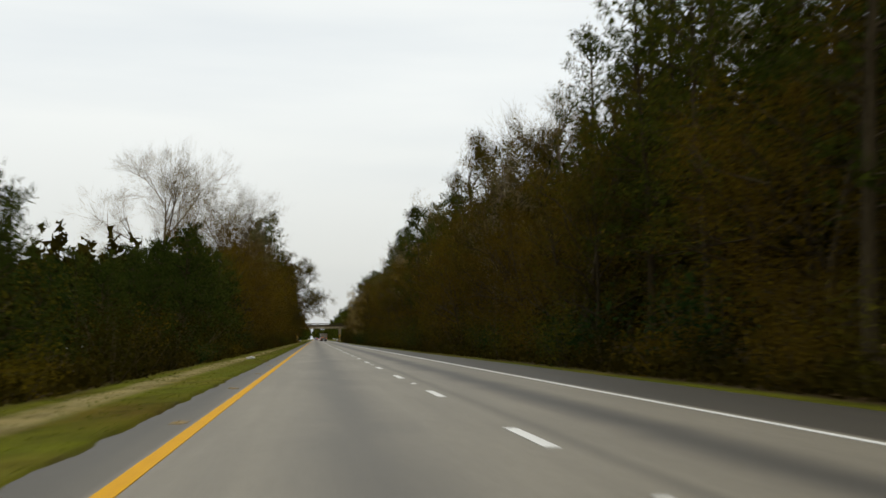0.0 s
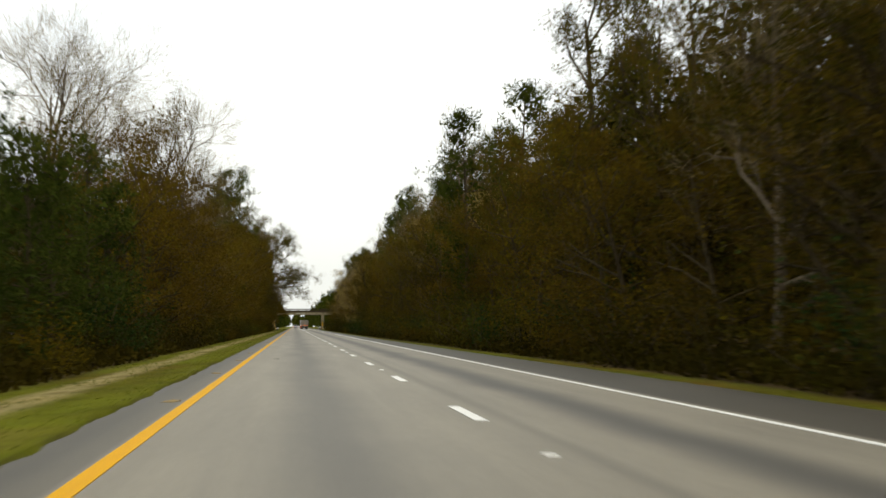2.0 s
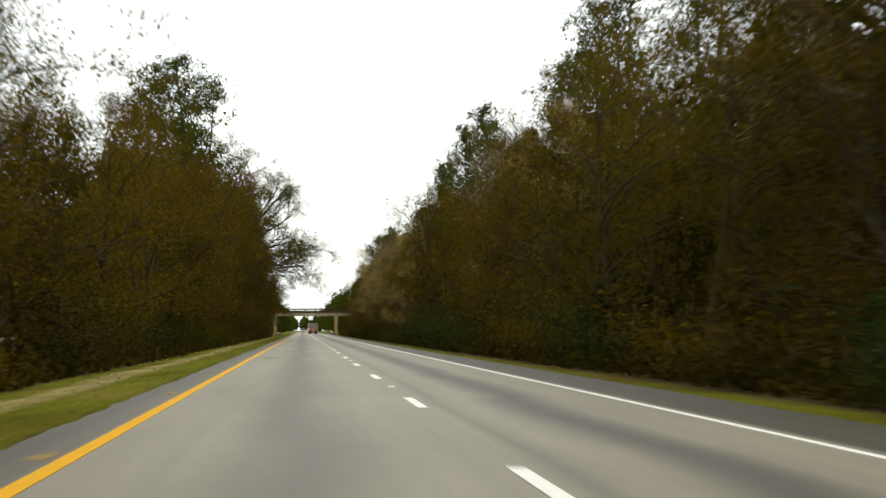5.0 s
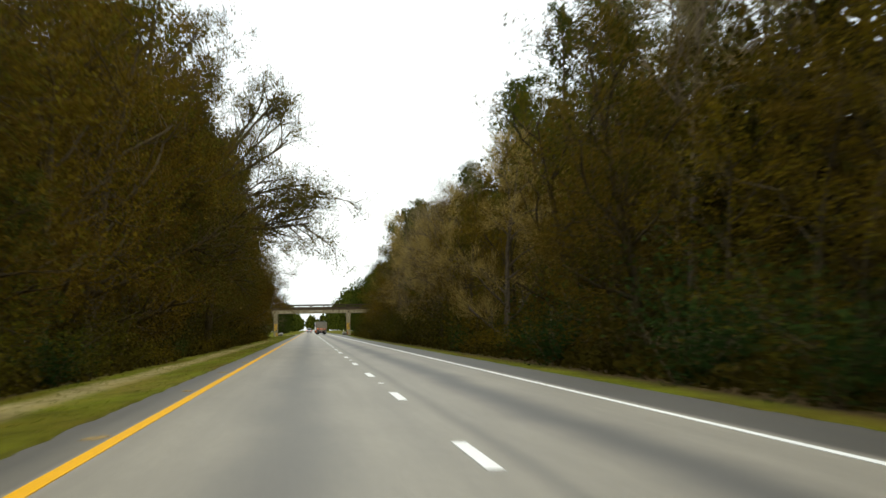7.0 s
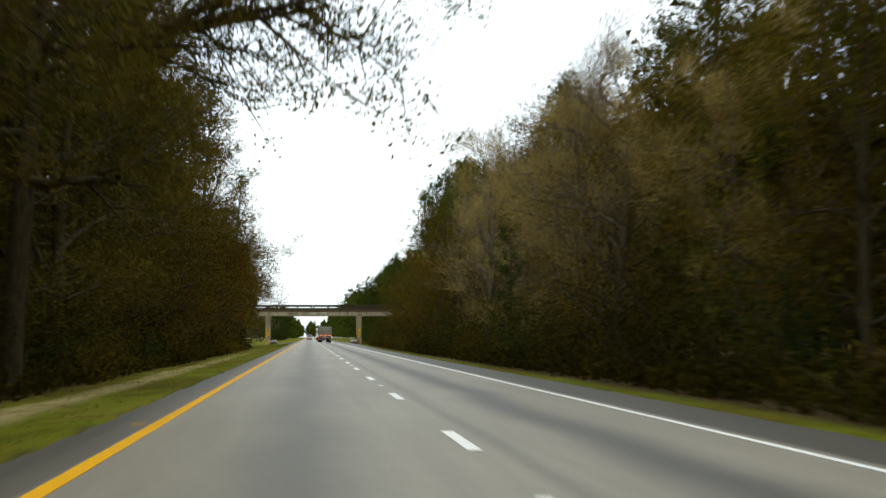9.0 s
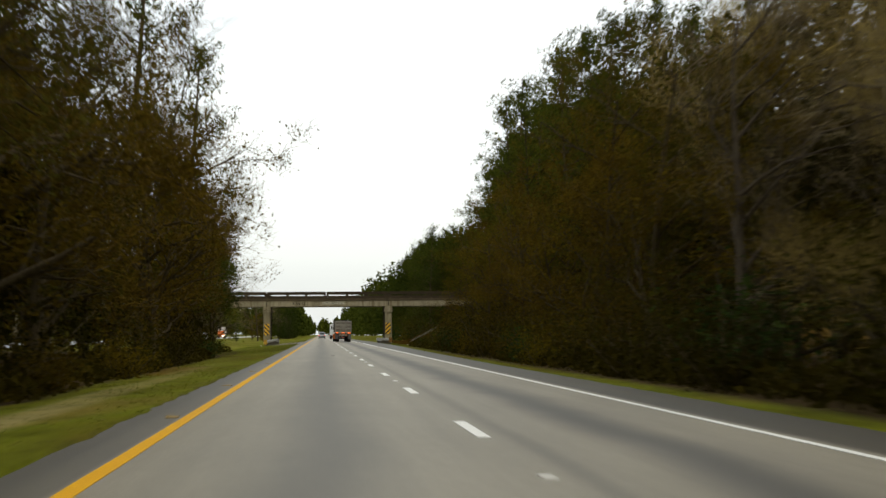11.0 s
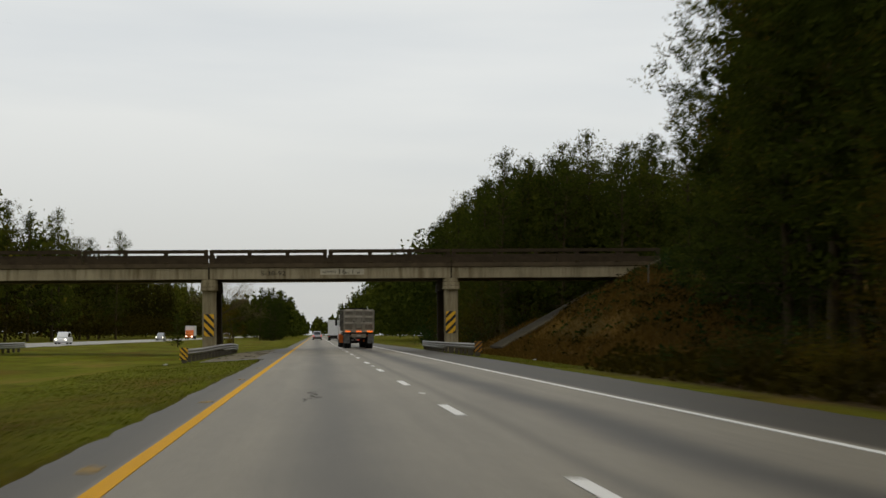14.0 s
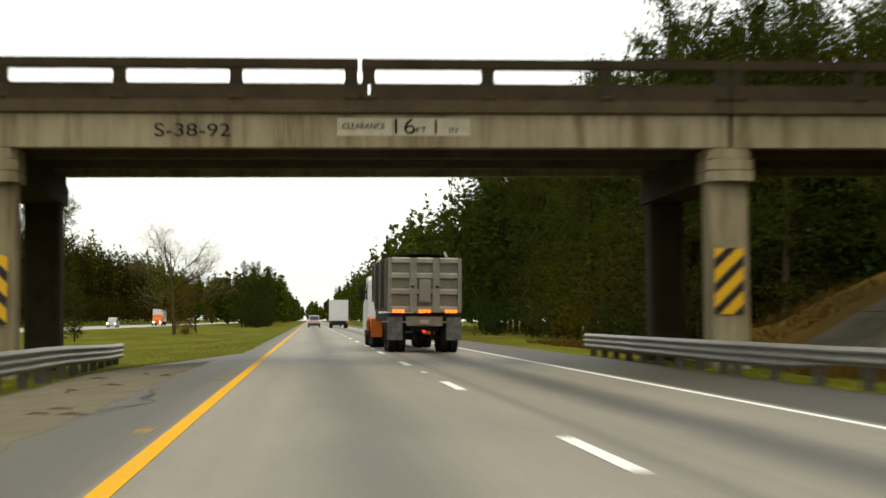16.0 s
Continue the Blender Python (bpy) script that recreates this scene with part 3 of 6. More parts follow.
for px in PIERS:
    base = ground_height(px, 602) - 0.4
    for y in (Y0 + 0.62, Y1 - 0.62):
        bm = bmesh.new()
        r, w = 0.24, 0.50
        out = []
        for cx, cy, a0 in ((w - r, w - r, 0), (-w + r, w - r, 90), (-w + r, -w + r, 180), (w - r, -w + r, 270)):
            out += [(px + cx + r * math.cos(radians(a0 + 22.5 * k)), y + cy + r * math.sin(radians(a0 + 22.5 * k))) for k in range(5)]
        prism(bm, out, "z", base, 4.42)
        # Rear columns get the dark concrete to paint in the shade under the deck.
        part("column", bm, M_CONCRETE if y < 602 else M_STAIN_SHADE, bridge, "square concrete column with rounded corners")
    for n, (zz, hw, inset) in enumerate(((4.40, 0.60, 0.0), (4.68, 0.59, 0.04), (4.95, 0.56, 0.10))):
        bm = bmesh.new()
        a, b = Y0 - 0.12 + inset, Y1 + 0.12 - inset
        c = a + 1.15
        prism(bm, [(px - hw, a + 0.18), (px - hw + 0.14, a + 0.03), (px, a - 0.04), (px + hw - 0.14, a + 0.03), (px + hw, a + 0.18), (px + hw, c), (px - hw, c)], "z", zz, zz + 0.255)
        part("pier_cap_course", bm, M_CONCRETE, bridge, "stepped concrete pier cap")
        # Cap behind its nose darkened in colour, as the deck would shade it.
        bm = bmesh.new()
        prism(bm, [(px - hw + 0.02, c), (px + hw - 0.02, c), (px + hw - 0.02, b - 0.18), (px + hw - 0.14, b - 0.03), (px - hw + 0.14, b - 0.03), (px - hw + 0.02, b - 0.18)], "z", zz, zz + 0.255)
        part("cap_beam", bm, M_STAIN_SHADE, bridge, "concrete cap beam with under-deck shade in its colour")
        if n < 2:
            bm = bmesh.new()
            box(bm, px - hw + 0.05, px + hw - 0.05, a + 0.10, b - 0.10, zz + 0.25, zz + 0.285)
            part("cap_groove", bm, M_STAIN_SHADE, bridge)
    bm = bmesh.new()
    box(bm, px - 0.10, px + 0.10, Y0 + 0.12, Y0 + 0.4, SOFFIT + 0.004, GIRDER_TOP - 0.35)
    part("joint_filler", bm, M_STAIN_SHADE, bridge, "dark gap between girders")
for ax, d in ((23.6, 1), (-63.5, -1)):
    bm = bmesh.new()
    box(bm, min(ax, ax + 0.9 * d), max(ax, ax + 0.9 * d), Y0 + 0.1, Y1 - 0.1, 3.6, GIRDER_TOP - 0.35, 0.02)
    part("abutment_wall", bm, M_CONCRETE, bridge)
# end slope paving below the deck, in slabs
for k in range(6):
    for j in range(4):
        x0, yy = 11.4 + 2.0 * k, Y0 - 1.1 + 1.8 * j
        bm = bmesh.new()
        prism(bm, [(x0 + 0.02, bank_height(x0 + 0.02, 602) - 0.10), (x0 + 1.98, bank_height(x0 + 1.98, 602) - 0.10), (x0 + 1.98, bank_height(x0 + 1.98, 602) + 0.04), (x0 + 0.02, bank_height(x0 + 0.02, 602) + 0.04)], "y", yy + 0.02, yy + 1.78)
        part("paving_slab", bm, M_PAVE, bridge)


def lettering(text, size, x, z, name, width=None):
    cu = bpy.data.curves.new(name, "FONT")
    cu.body, cu.size, cu.extrude, cu.align_x = text, size, 0.004, "LEFT"
    cu.materials.append(M_LETTER)
    ob = new(name, cu)
    ob.parent = bridge
    ob.matrix_basis = pose(x, Y0 - 0.012, z, 90, 0, 0)
    if width:
        bpy.context.view_layer.update()
        s = width / max(0.01, ob.dimensions.x)
        ob.matrix_basis = ob.matrix_basis @ Matrix.Diagonal((s, 1, 1, 1))
    return tagged(ob, "black painted lettering on the girder")


for a, b in ((-1.78, -0.45), (-0.42, 1.43)):
    bm = bmesh.new()
    box(bm, a, b, Y0 - 0.005, Y0 + 0.02, 5.50, 5.93)
    part("painted_patch", bm, M_PLATE, bridge, "pale repainted patch behind lettering")
lettering("S-38-92", 0.44, -6.11, 5.48, "route_lettering", 1.78)
lettering("CLEARANCE", 0.20, -1.66, 5.66, "clearance_lettering", 1.02)
lettering("16", 0.52, -0.53, 5.55, "clearance_lettering", 0.50)
lettering("FT", 0.20, 0.10, 5.57, "clearance_lettering", 0.25)
lettering("1", 0.50, 0.47, 5.55, "clearance_lettering")
lettering("IN", 0.20, 0.90, 5.57, "clearance_lettering", 0.20)


def hazard_marker(w, h, m, lean, label, post=0.0, sheet=None):
    """A striped object marker board, optionally on a stub post."""
    t = thing("hazard_marker", label, "traffic sign", "bridge hazard markers", m=m)
    bm = bmesh.new()
    box(bm, -w / 2, w / 2, 0.0, 0.02, -h / 2, h / 2, 0.004)
    part("board", bm, sheet or M_YPAINT, t, "" if sheet else "yellow reflective board")
    stripe, pitch = 0.13 * h / 0.9 + 0.03, 0.30 * h / 0.9 + 0.06
    k = -w
    while k < h + w:
        lo = [(-w / 2, k - h / 2), (w / 2, k - h / 2 + w * lean), (w / 2, k - h / 2 + w * lean + stripe), (-w / 2, k - h / 2 + stripe)]
        bm = bmesh.new()
        clip = clipped(lo, -h / 2, h / 2)
        if len(clip) > 2:
            prism(bm, clip, "y", -0.004, 0.001)
            part("black_stripe", bm, M_BPAINT, t)
        else:
            bm.free()
        k += pitch
    if post:
        bm = bmesh.new()
        box(bm, -0.11, 0.11, 0.03, 0.19, -post, h / 2 - 0.08, 0.01)
        part("post", bm, M_POST, t, "stubby weathered post")
    return t


def clipped(poly, lo, hi):
    """Clips a polygon to lo <= z <= hi."""
    for bound, keep in ((lo, 1), (hi, -1)):
        out = []
        for (x0, z0), (x1, z1) in zip(poly, poly[1:] + poly[:1]):
            a, b = keep * (z0 - bound), keep * (z1 - bound)
            if a >= 0:
                out.append((x0, z0))
            if (a > 0) != (b > 0) and a != b:
                t = a / (a - b)
                out.append((x0 + (x1 - x0) * t, z0 + (z1 - z0) * t))
        poly = out
        if not poly:
            break
    return poly


hazard_marker(0.72, 1.62, pose(7.83, Y0 + 0.085, 2.10), 1.0, "tall yellow and black striped board on the bridge column")
hazard_marker(0.72, 1.62, pose(-9.80, Y0 + 0.085, 1.74), -1.0, "tall yellow and black striped board on the median column")
hazard_marker(0.42, 0.62, pose(6.98, 573.2, 0.52), 1.0, "small worn orange striped marker at the end of the guardrail", 0.75, M_YWORN)
hazard_marker(0.42, 0.62, pose(-8.78, 567.8, 0.10), -1.0, "small striped marker at the end of the median guardrail", 0.75)


def guardrail(points, top, label):
    """W-profile steel beam along a bent line, on timber posts with blocks."""
    t = thing("guardrail", label, "guardrail", "bridge guardrails")
    ridge = [(0.02, -0.02), (0.075, -0.07), (0.075, -0.10), (0.02, -0.145)]
    deep = [(0.0, 0.0)] + [(p, q - 0.155 * k) for k in range(3) for p, q in ridge] + [(0.0, -0.475)]
    plain_w = [(0.0, 0.0)] + [(p, q - 0.155 * k) for k in range(2) for p, q in ridge] + [(0.01, -0.305 - 0.004 * k) for k in range(4)] + [(0.0, -0.325)]
    side = 1 if points[0][0] < 0 else -1
    verts, faces = [], []
    dense = []
    for (xa, ya), (xb, yb) in zip(points, points[1:]):
        n = max(2, int((yb - ya) / 0.95))
        dense += [(xa + (xb - xa) * k / n, ya + (yb - ya) * k / n) for k in range(n)]
    dense.append(points[-1])
    for x, y in dense:
        z = top(y) + 0.008 * noise.noise((y * 0.8, x, 1))
        k = smooth(588.0, 591.0, y)
        row = [(x + side * (p + (u - p) * k), y, z + q + (w - q) * k) for (p, q), (u, w) in zip(plain_w, deep)]
        verts += row + [(xx - side * 0.006, yy, zz) for xx, yy, zz in row[::-1]]
    n = 2 * len(deep)
    for j in range(len(dense) - 1):
        for i in range(n):
            faces.append((j * n + i, j * n + (i + 1) % n, (j + 1) * n + (i + 1) % n, (j + 1) * n + i))
    faces += [tuple(range(n)), tuple(range((len(dense) - 1) * n, len(dense) * n))[::-1]]
    piece("rail_beam", mesh_of("rail_beam", verts, faces, M_GALV), t, None, "galvanised corrugated steel beam")
    dist, nextpost = 0.0, 0.3
    for (xa, ya), (xb, yb) in zip(dense, dense[1:]):
        if dist >= nextpost:
            z = top(ya)
            bm = bmesh.new()
            o = -side * 0.10
            box(bm, xa + o - 0.09, xa + o + 0.09, ya - 0.10, ya + 0.10, ground_height(xa + o, ya) - 0.3, z - 0.02, 0.012)
            part("post", bm, M_POST, t, "weathered timber post")
            nextpost += 1.9
        dist += math.hypot(xb - xa, yb - ya)
    return t


guardrail([(6.95, 573.6), (6.80, 582), (6.52, 590.5), (6.45, 594), (6.55, 603), (6.75, 611.7)], lambda y: 0.70, "galvanised guardrail in front of the outer bridge column")
guardrail([(-8.75, 568.2), (-8.45, 580), (-8.1, 589.5), (-8.0, 594), (-8.15, 603), (-8.38, 611.6)], lambda y: 0.34 + 0.12 * smooth(575, 590, y) - 0.16 * smooth(595, 611, y), "galvanised guardrail in front of the median bridge column")
guardrail([(-27.0, 596.0), (-26.2, 606), (-26.2, 616)], lambda y: 0.32, "galvanised guardrail beside the opposite carriageway")
for x, y in ((19.4, 585.0), (27.2, 603.0)):
    t = thing("delineator_post", "thin grey roadside post at the bridge end", "post", "bridge end posts", m=pose(x, y, ground_height(x, y)))
    bm = bmesh.new()
    box(bm, -0.03, 0.03, -0.015, 0.015, -0.2, 1.25, 0.006)
    part("stake", bm, M_FLAP, t)

# ---- vehicles ----


def wheel(parent, x, y, r, width, label=""):
    """A tyre with its rim, its axle along x."""
    bm = bmesh.new()
    n, prof = 28, [(0.62, 0.0), (0.9, 0.0), (1.0, 0.12), (1.0, 0.88), (0.9, 1.0), (0.62, 1.0)]
    rings = [[bm.verts.new((x + width * (q - 0.5), y + r * p * math.cos(k * math.tau / n), r + r * p * math.sin(k * math.tau / n))) for p, q in prof] for k in range(n)]
    for k in range(n):
        a, b = rings[k], rings[(k + 1) % n]
        for i in range(len(prof)):
            j = (i + 1) % len(prof)
            bm.faces.new((a[i], a[j], b[j], b[i]))
    bmesh.ops.recalc_face_normals(bm, faces=bm.faces)
    w = part("wheel", bm, M_RUBBER, parent, label)
    bm = bmesh.new()
    disc_rod(bm, (y, r), r * 0.63, x - width * 0.35, x + width * 0.35, "x", 20)
    part("rim", bm, M_RIM, w)
    return w


def lamp(parent, x, z, y, r, mat, name="tail_lamp"):
    bm = bmesh.new()
    disc_rod(bm, (x, z), r, y - 0.03, y + 0.02, "y", 14)
    return part(name, bm, mat, parent)


def dump_truck(m):
    """Tractor with an end-dump trailer, seen from behind; origin at the tailgate's foot."""
    t = thing("dump_truck", "grey end-dump trailer truck with a white and orange tractor", "truck", m=m)
    W, Z0, Z1, L = 1.26, 1.50, 3.22, 8.6
    bm = bmesh.new()
    box(bm, -W, W, 0.0, 0.05, Z0 - 0.14, Z1, 0.01)
    part("tailgate", bm, M_ALUD, t, "dull ribbed aluminium tailgate")
    for x0, x1 in ((-W, -W + 0.13), (-0.52, -0.27), (0.27, 0.52), (W - 0.13, W)):
        bm = bmesh.new()
        box(bm, x0, x1, -0.07, 0.01, Z0 - 0.14, Z1, 0.015)
        part("upright_rib", bm, M_ALU, t)
    for z in (1.42, 2.02, 2.56, 3.08):
        for x0, x1 in ((-W + 0.13, -0.52), (-0.27, 0.27), (0.52, W - 0.13)):
            bm = bmesh.new()
            prism(bm, [(0.0, z - 0.06), (-0.065, z - 0.03), (-0.05, z + 0.10), (0.0, z + 0.15)], "x", x0 + 0.003, x1 - 0.003)
            part("cross_rib", bm, M_ALU, t)
    bm = bmesh.new()
    box(bm, -0.20, 0.20, -0.10, 0.01, 1.70, 2.50, 0.02)
    part("coal_door", bm, M_ALU, t, "small chute door in the tailgate")
    for x in (-0.42, 0.42):
        bm = bmesh.new()
        box(bm, x - 0.06, x + 0.06, -0.11, -0.06, 2.20, 2.27, 0.01)
        part("latch", bm, M_STEEL, t)
    for s in (-1, 1):
        bm = bmesh.new()
        x0, x1 = sorted((s * W, s * (W - 0.06)))
        prism(bm, [(0.05, Z0 - 0.1), (L - 2.2, Z0 - 0.05), (L, Z1 - 0.9), (L, Z1 + 0.1), (0.05, Z1)], "x", x0, x1)
        # Side walls take a darker aluminium than the tailgate.
        part("body_side", bm, M_SIDE, t, "dark side wall")
        for k in range(8):
            y = 0.55 + k * 0.95
            bm = bmesh.new()
            x0, x1 = sorted((s * W, s * (W + 0.07)))
            box(bm, x0 + 0.001, x1, y, y + 0.12, Z0 + (0.3 if k > 5 else 0), Z1 - 0.02, 0.01)
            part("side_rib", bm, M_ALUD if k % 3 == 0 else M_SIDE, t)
        bm = bmesh.new()
        box(bm, min(s * 0.75, s * W), max(s * 0.75, s * W), -0.04, -0.01, 0.42, 1.22, 0.006)
        part("mudflap", bm, M_FLAP, t, "dusty grey mudflap")
        for y in (0.75, 2.05):
            wheel(t, s * 1.06, y, 0.51, 0.27)
            wheel(t, s * 0.74, y, 0.51, 0.27)
        for y in (9.4, 10.7):
            wheel(t, s * 1.06, y, 0.51, 0.27)
            wheel(t, s * 0.74, y, 0.51, 0.27)
        wheel(t, s * 1.02, 14.0, 0.51, 0.30)
        bm = bmesh.new()
        x0, x1 = sorted((s * 0.86, s * 1.28))
        prism(bm, [(8.7, 0.62), (8.74, 1.02), (9.2, 1.20), (10.9, 1.20), (11.4, 1.02), (11.45, 0.62), (11.1, 1.08), (9.1, 1.08)], "x", x0, x1)
        part("rear_fender", bm, M_ORANGE, t, "orange half fender")
        bm = bmesh.new()
        box(bm, min(s * 0.82, s * 1.27), max(s * 0.82, s * 1.27), 8.60, 8.66, 0.42, 1.14, 0.01)
        part("quarter_panel", bm, M_ORANGE, t, "orange panel behind the drive wheels")
        bm = bmesh.new()
        box(bm, min(s * 1.30, s * 1.52), max(s * 1.30, s * 1.52), 13.1, 13.25, 1.95, 2.55, 0.03)
        part("mirror", bm, M_STEEL, t, "black door mirror")
        bm = bmesh.new()
        disc_rod(bm, (s * 0.80, 12.05), 0.08, 1.3, 3.15, "z", 14)
        part("exhaust_stack", bm, M_RIM, t, "chrome exhaust stack")
        bm = bmesh.new()
        box(bm, min(s * 0.75, s * 1.22), max(s * 0.75, s * 1.22), 11.6, 12.6, 0.45, 0.98, 0.06)
        part("fuel_tank", bm, M_RIM, t)
    bm = bmesh.new()
    prism(bm, [(0.05, Z0 - 0.12), (L - 2.2, Z0 - 0.06), (L, Z1 - 0.9), (L, Z1 - 0.8), (L - 2.3, Z0 + 0.02), (0.05, Z0)], "x", -W + 0.06, W - 0.06)
    part("body_floor", bm, M_ALUD, t)
    bm = bmesh.new()
    box(bm, -W + 0.06, W - 0.06, L - 0.08, L, Z1 - 0.9, Z1 + 0.1)
    part("front_bulkhead", bm, M_ALU, t)
    bm = bmesh.new()
    n = 18
    top = [(-W + 2 * W * k / n, Z1 + 0.02 + 0.13 * math.sin(math.pi * k / n) + 0.015 * math.sin(k * 2.7)) for k in range(n + 1)]
    prism(bm, top + [(x, z - 0.03) for x, z in top[::-1]], "y", 0.15, L + 0.2)
    part("load_tarp", bm, M_TARP, t, "black tarpaulin over the load")
    for s, mat in ((-1, M_TARP), (1, M_WHITE)):
        bm = bmesh.new()
        prism(bm, [(0.72, Z1 + 0.02), (0.78, Z1 + 0.02), (0.70, Z1 + 0.22), (0.64, Z1 + 0.20)] if s > 0 else [(-W, Z1 - 0.02), (-W + 0.05, Z1 - 0.02), (-W + 0.08, Z1 + 0.06), (-W, Z1 + 0.05)], "y", 0.02, 0.07)
        part("tarp_arm", bm, mat, t, "bent tarpaulin arm")
    for s in (-1, 0, 1):
        for k in (-1, 0, 1):
            lamp(t, s * 0.90 + k * 0.145, 1.40, -0.085, 0.058, M_AMBER)
    bm = bmesh.new()
    box(bm, -1.16, 1.16, 0.16, 7.6, 1.06, 1.34, 0.02)
    part("subframe", bm, M_STEEL, t, "black steel subframe under the dump body")
    for s, x in ((-1, -0.30), (1, 0.30)):
        bm = bmesh.new()
        box(bm, x - 0.05, x + 0.05, 0.30, 0.42, 0.45, 1.08, 0.012)
        part("hanger", bm, M_STEEL, t)
        bm = bmesh.new()
        box(bm, min(s * 0.72, s * 1.24), max(s * 0.72, s * 1.24), -0.045, 0.06, 1.20, 1.27, 0.008)
        part("mudflap_bracket", bm, M_STEEL, t)
    bm = bmesh.new()
    box(bm, -0.62, 0.62, 0.02, 0.14, 0.90, 1.22, 0.015)
    part("rear_bumper", bm, M_ALU, t, "aluminium rear cross beam")
    bm = bmesh.new()
    box(bm, -0.15, 0.15, -0.004, 0.02, 0.98, 1.12)
    part("number_plate", bm, M_PLATEBAR, t, "pale plate")
    for s in (-1, 1):
        bm = bmesh.new()
        box(bm, min(s * 0.38, s * 0.5), max(s * 0.38, s * 0.5), 0.15, 13.9, 0.72, 0.98, 0.01)
        part("chassis_rail", bm, M_STEEL, t)
    for y in (0.75, 2.05, 9.4, 10.7, 14.0):
        bm = bmesh.new()
        disc_rod(bm, (y, 0.51), 0.09, -1.0, 1.0, "x", 12)
        part("axle", bm, M_STEEL, t)
    bm = bmesh.new()
    disc_rod(bm, (0.0, 0.72), 0.05, 0.2, 0.26, "y", 12)
    part("marker_lamp", bm, M_TAIL, t)
    bm = bmesh.new()
    prism(bm, [(12.0, 1.0), (12.0, 2.75), (12.3, 2.95), (13.5, 2.95), (13.9, 2.1), (15.6, 1.85), (15.75, 0.6), (12.6, 0.6), (12.4, 1.0)], "x", -1.18, 1.18)
    bmesh.ops.bevel(bm, geom=bm.edges[:], offset=0.05, segments=2, affect="EDGES")
    part("cab", bm, M_WHITE, t, "white painted day cab")
    bm = bmesh.new()
    box(bm, -0.7, 0.7, 11.985, 12.03, 1.95, 2.5, 0.02)
    part("rear_window", bm, M_GLASS, t, "dark cab rear window")
    for s in (-1, 1):
        bm = bmesh.new()
        prism(bm, [(12.5, 1.95), (13.45, 1.95), (13.3, 2.65), (12.5, 2.65)], "x", min(s * 1.175, s * 1.19), max(s * 1.175, s * 1.19))
        part("side_window", bm, M_GLASS, t, "dark cab side window")
    return t


def box_truck(m):
    t = thing("box_truck", "white box truck with a plain square cargo body", "truck", m=m)
    bm = bmesh.new()
    box(bm, -1.25, 1.25, 0, 6.6, 0.95, 3.75, 0.03)
    part("cargo_box", bm, M_WHITE, t, "white cargo box")
    bm = bmesh.new()
    box(bm, -1.1, 1.1, -0.02, 0.0, 1.05, 3.55, 0.004)
    part("roller_door", bm, M_WHITE, t)
    bm = bmesh.new()
    box(bm, -1.2, 1.2, -0.08, 0.05, 0.45, 0.95, 0.02)
    part("rear_bumper", bm, M_STEEL, t, "dark rear bumper")
    bm = bmesh.new()
    prism(bm, [(6.7, 0.5), (6.7, 2.5), (8.0, 2.5), (8.5, 1.6), (9.1, 1.4), (9.2, 0.5)], "x", -1.05, 1.05)
    part("cab", bm, M_WHITE, t)
    bm = bmesh.new()
    box(bm, -0.5, 0.5, 0.1, 9.0, 0.55, 0.9)
    part("chassis", bm, M_STEEL, t)
    for s in (-1, 1):
        wheel(t, s * 1.0, 1.7, 0.45, 0.45)
        wheel(t, s * 1.0, 7.9, 0.45, 0.28)
        lamp(t, s * 1.05, 0.75, -0.09, 0.06, M_TAIL)
    return t


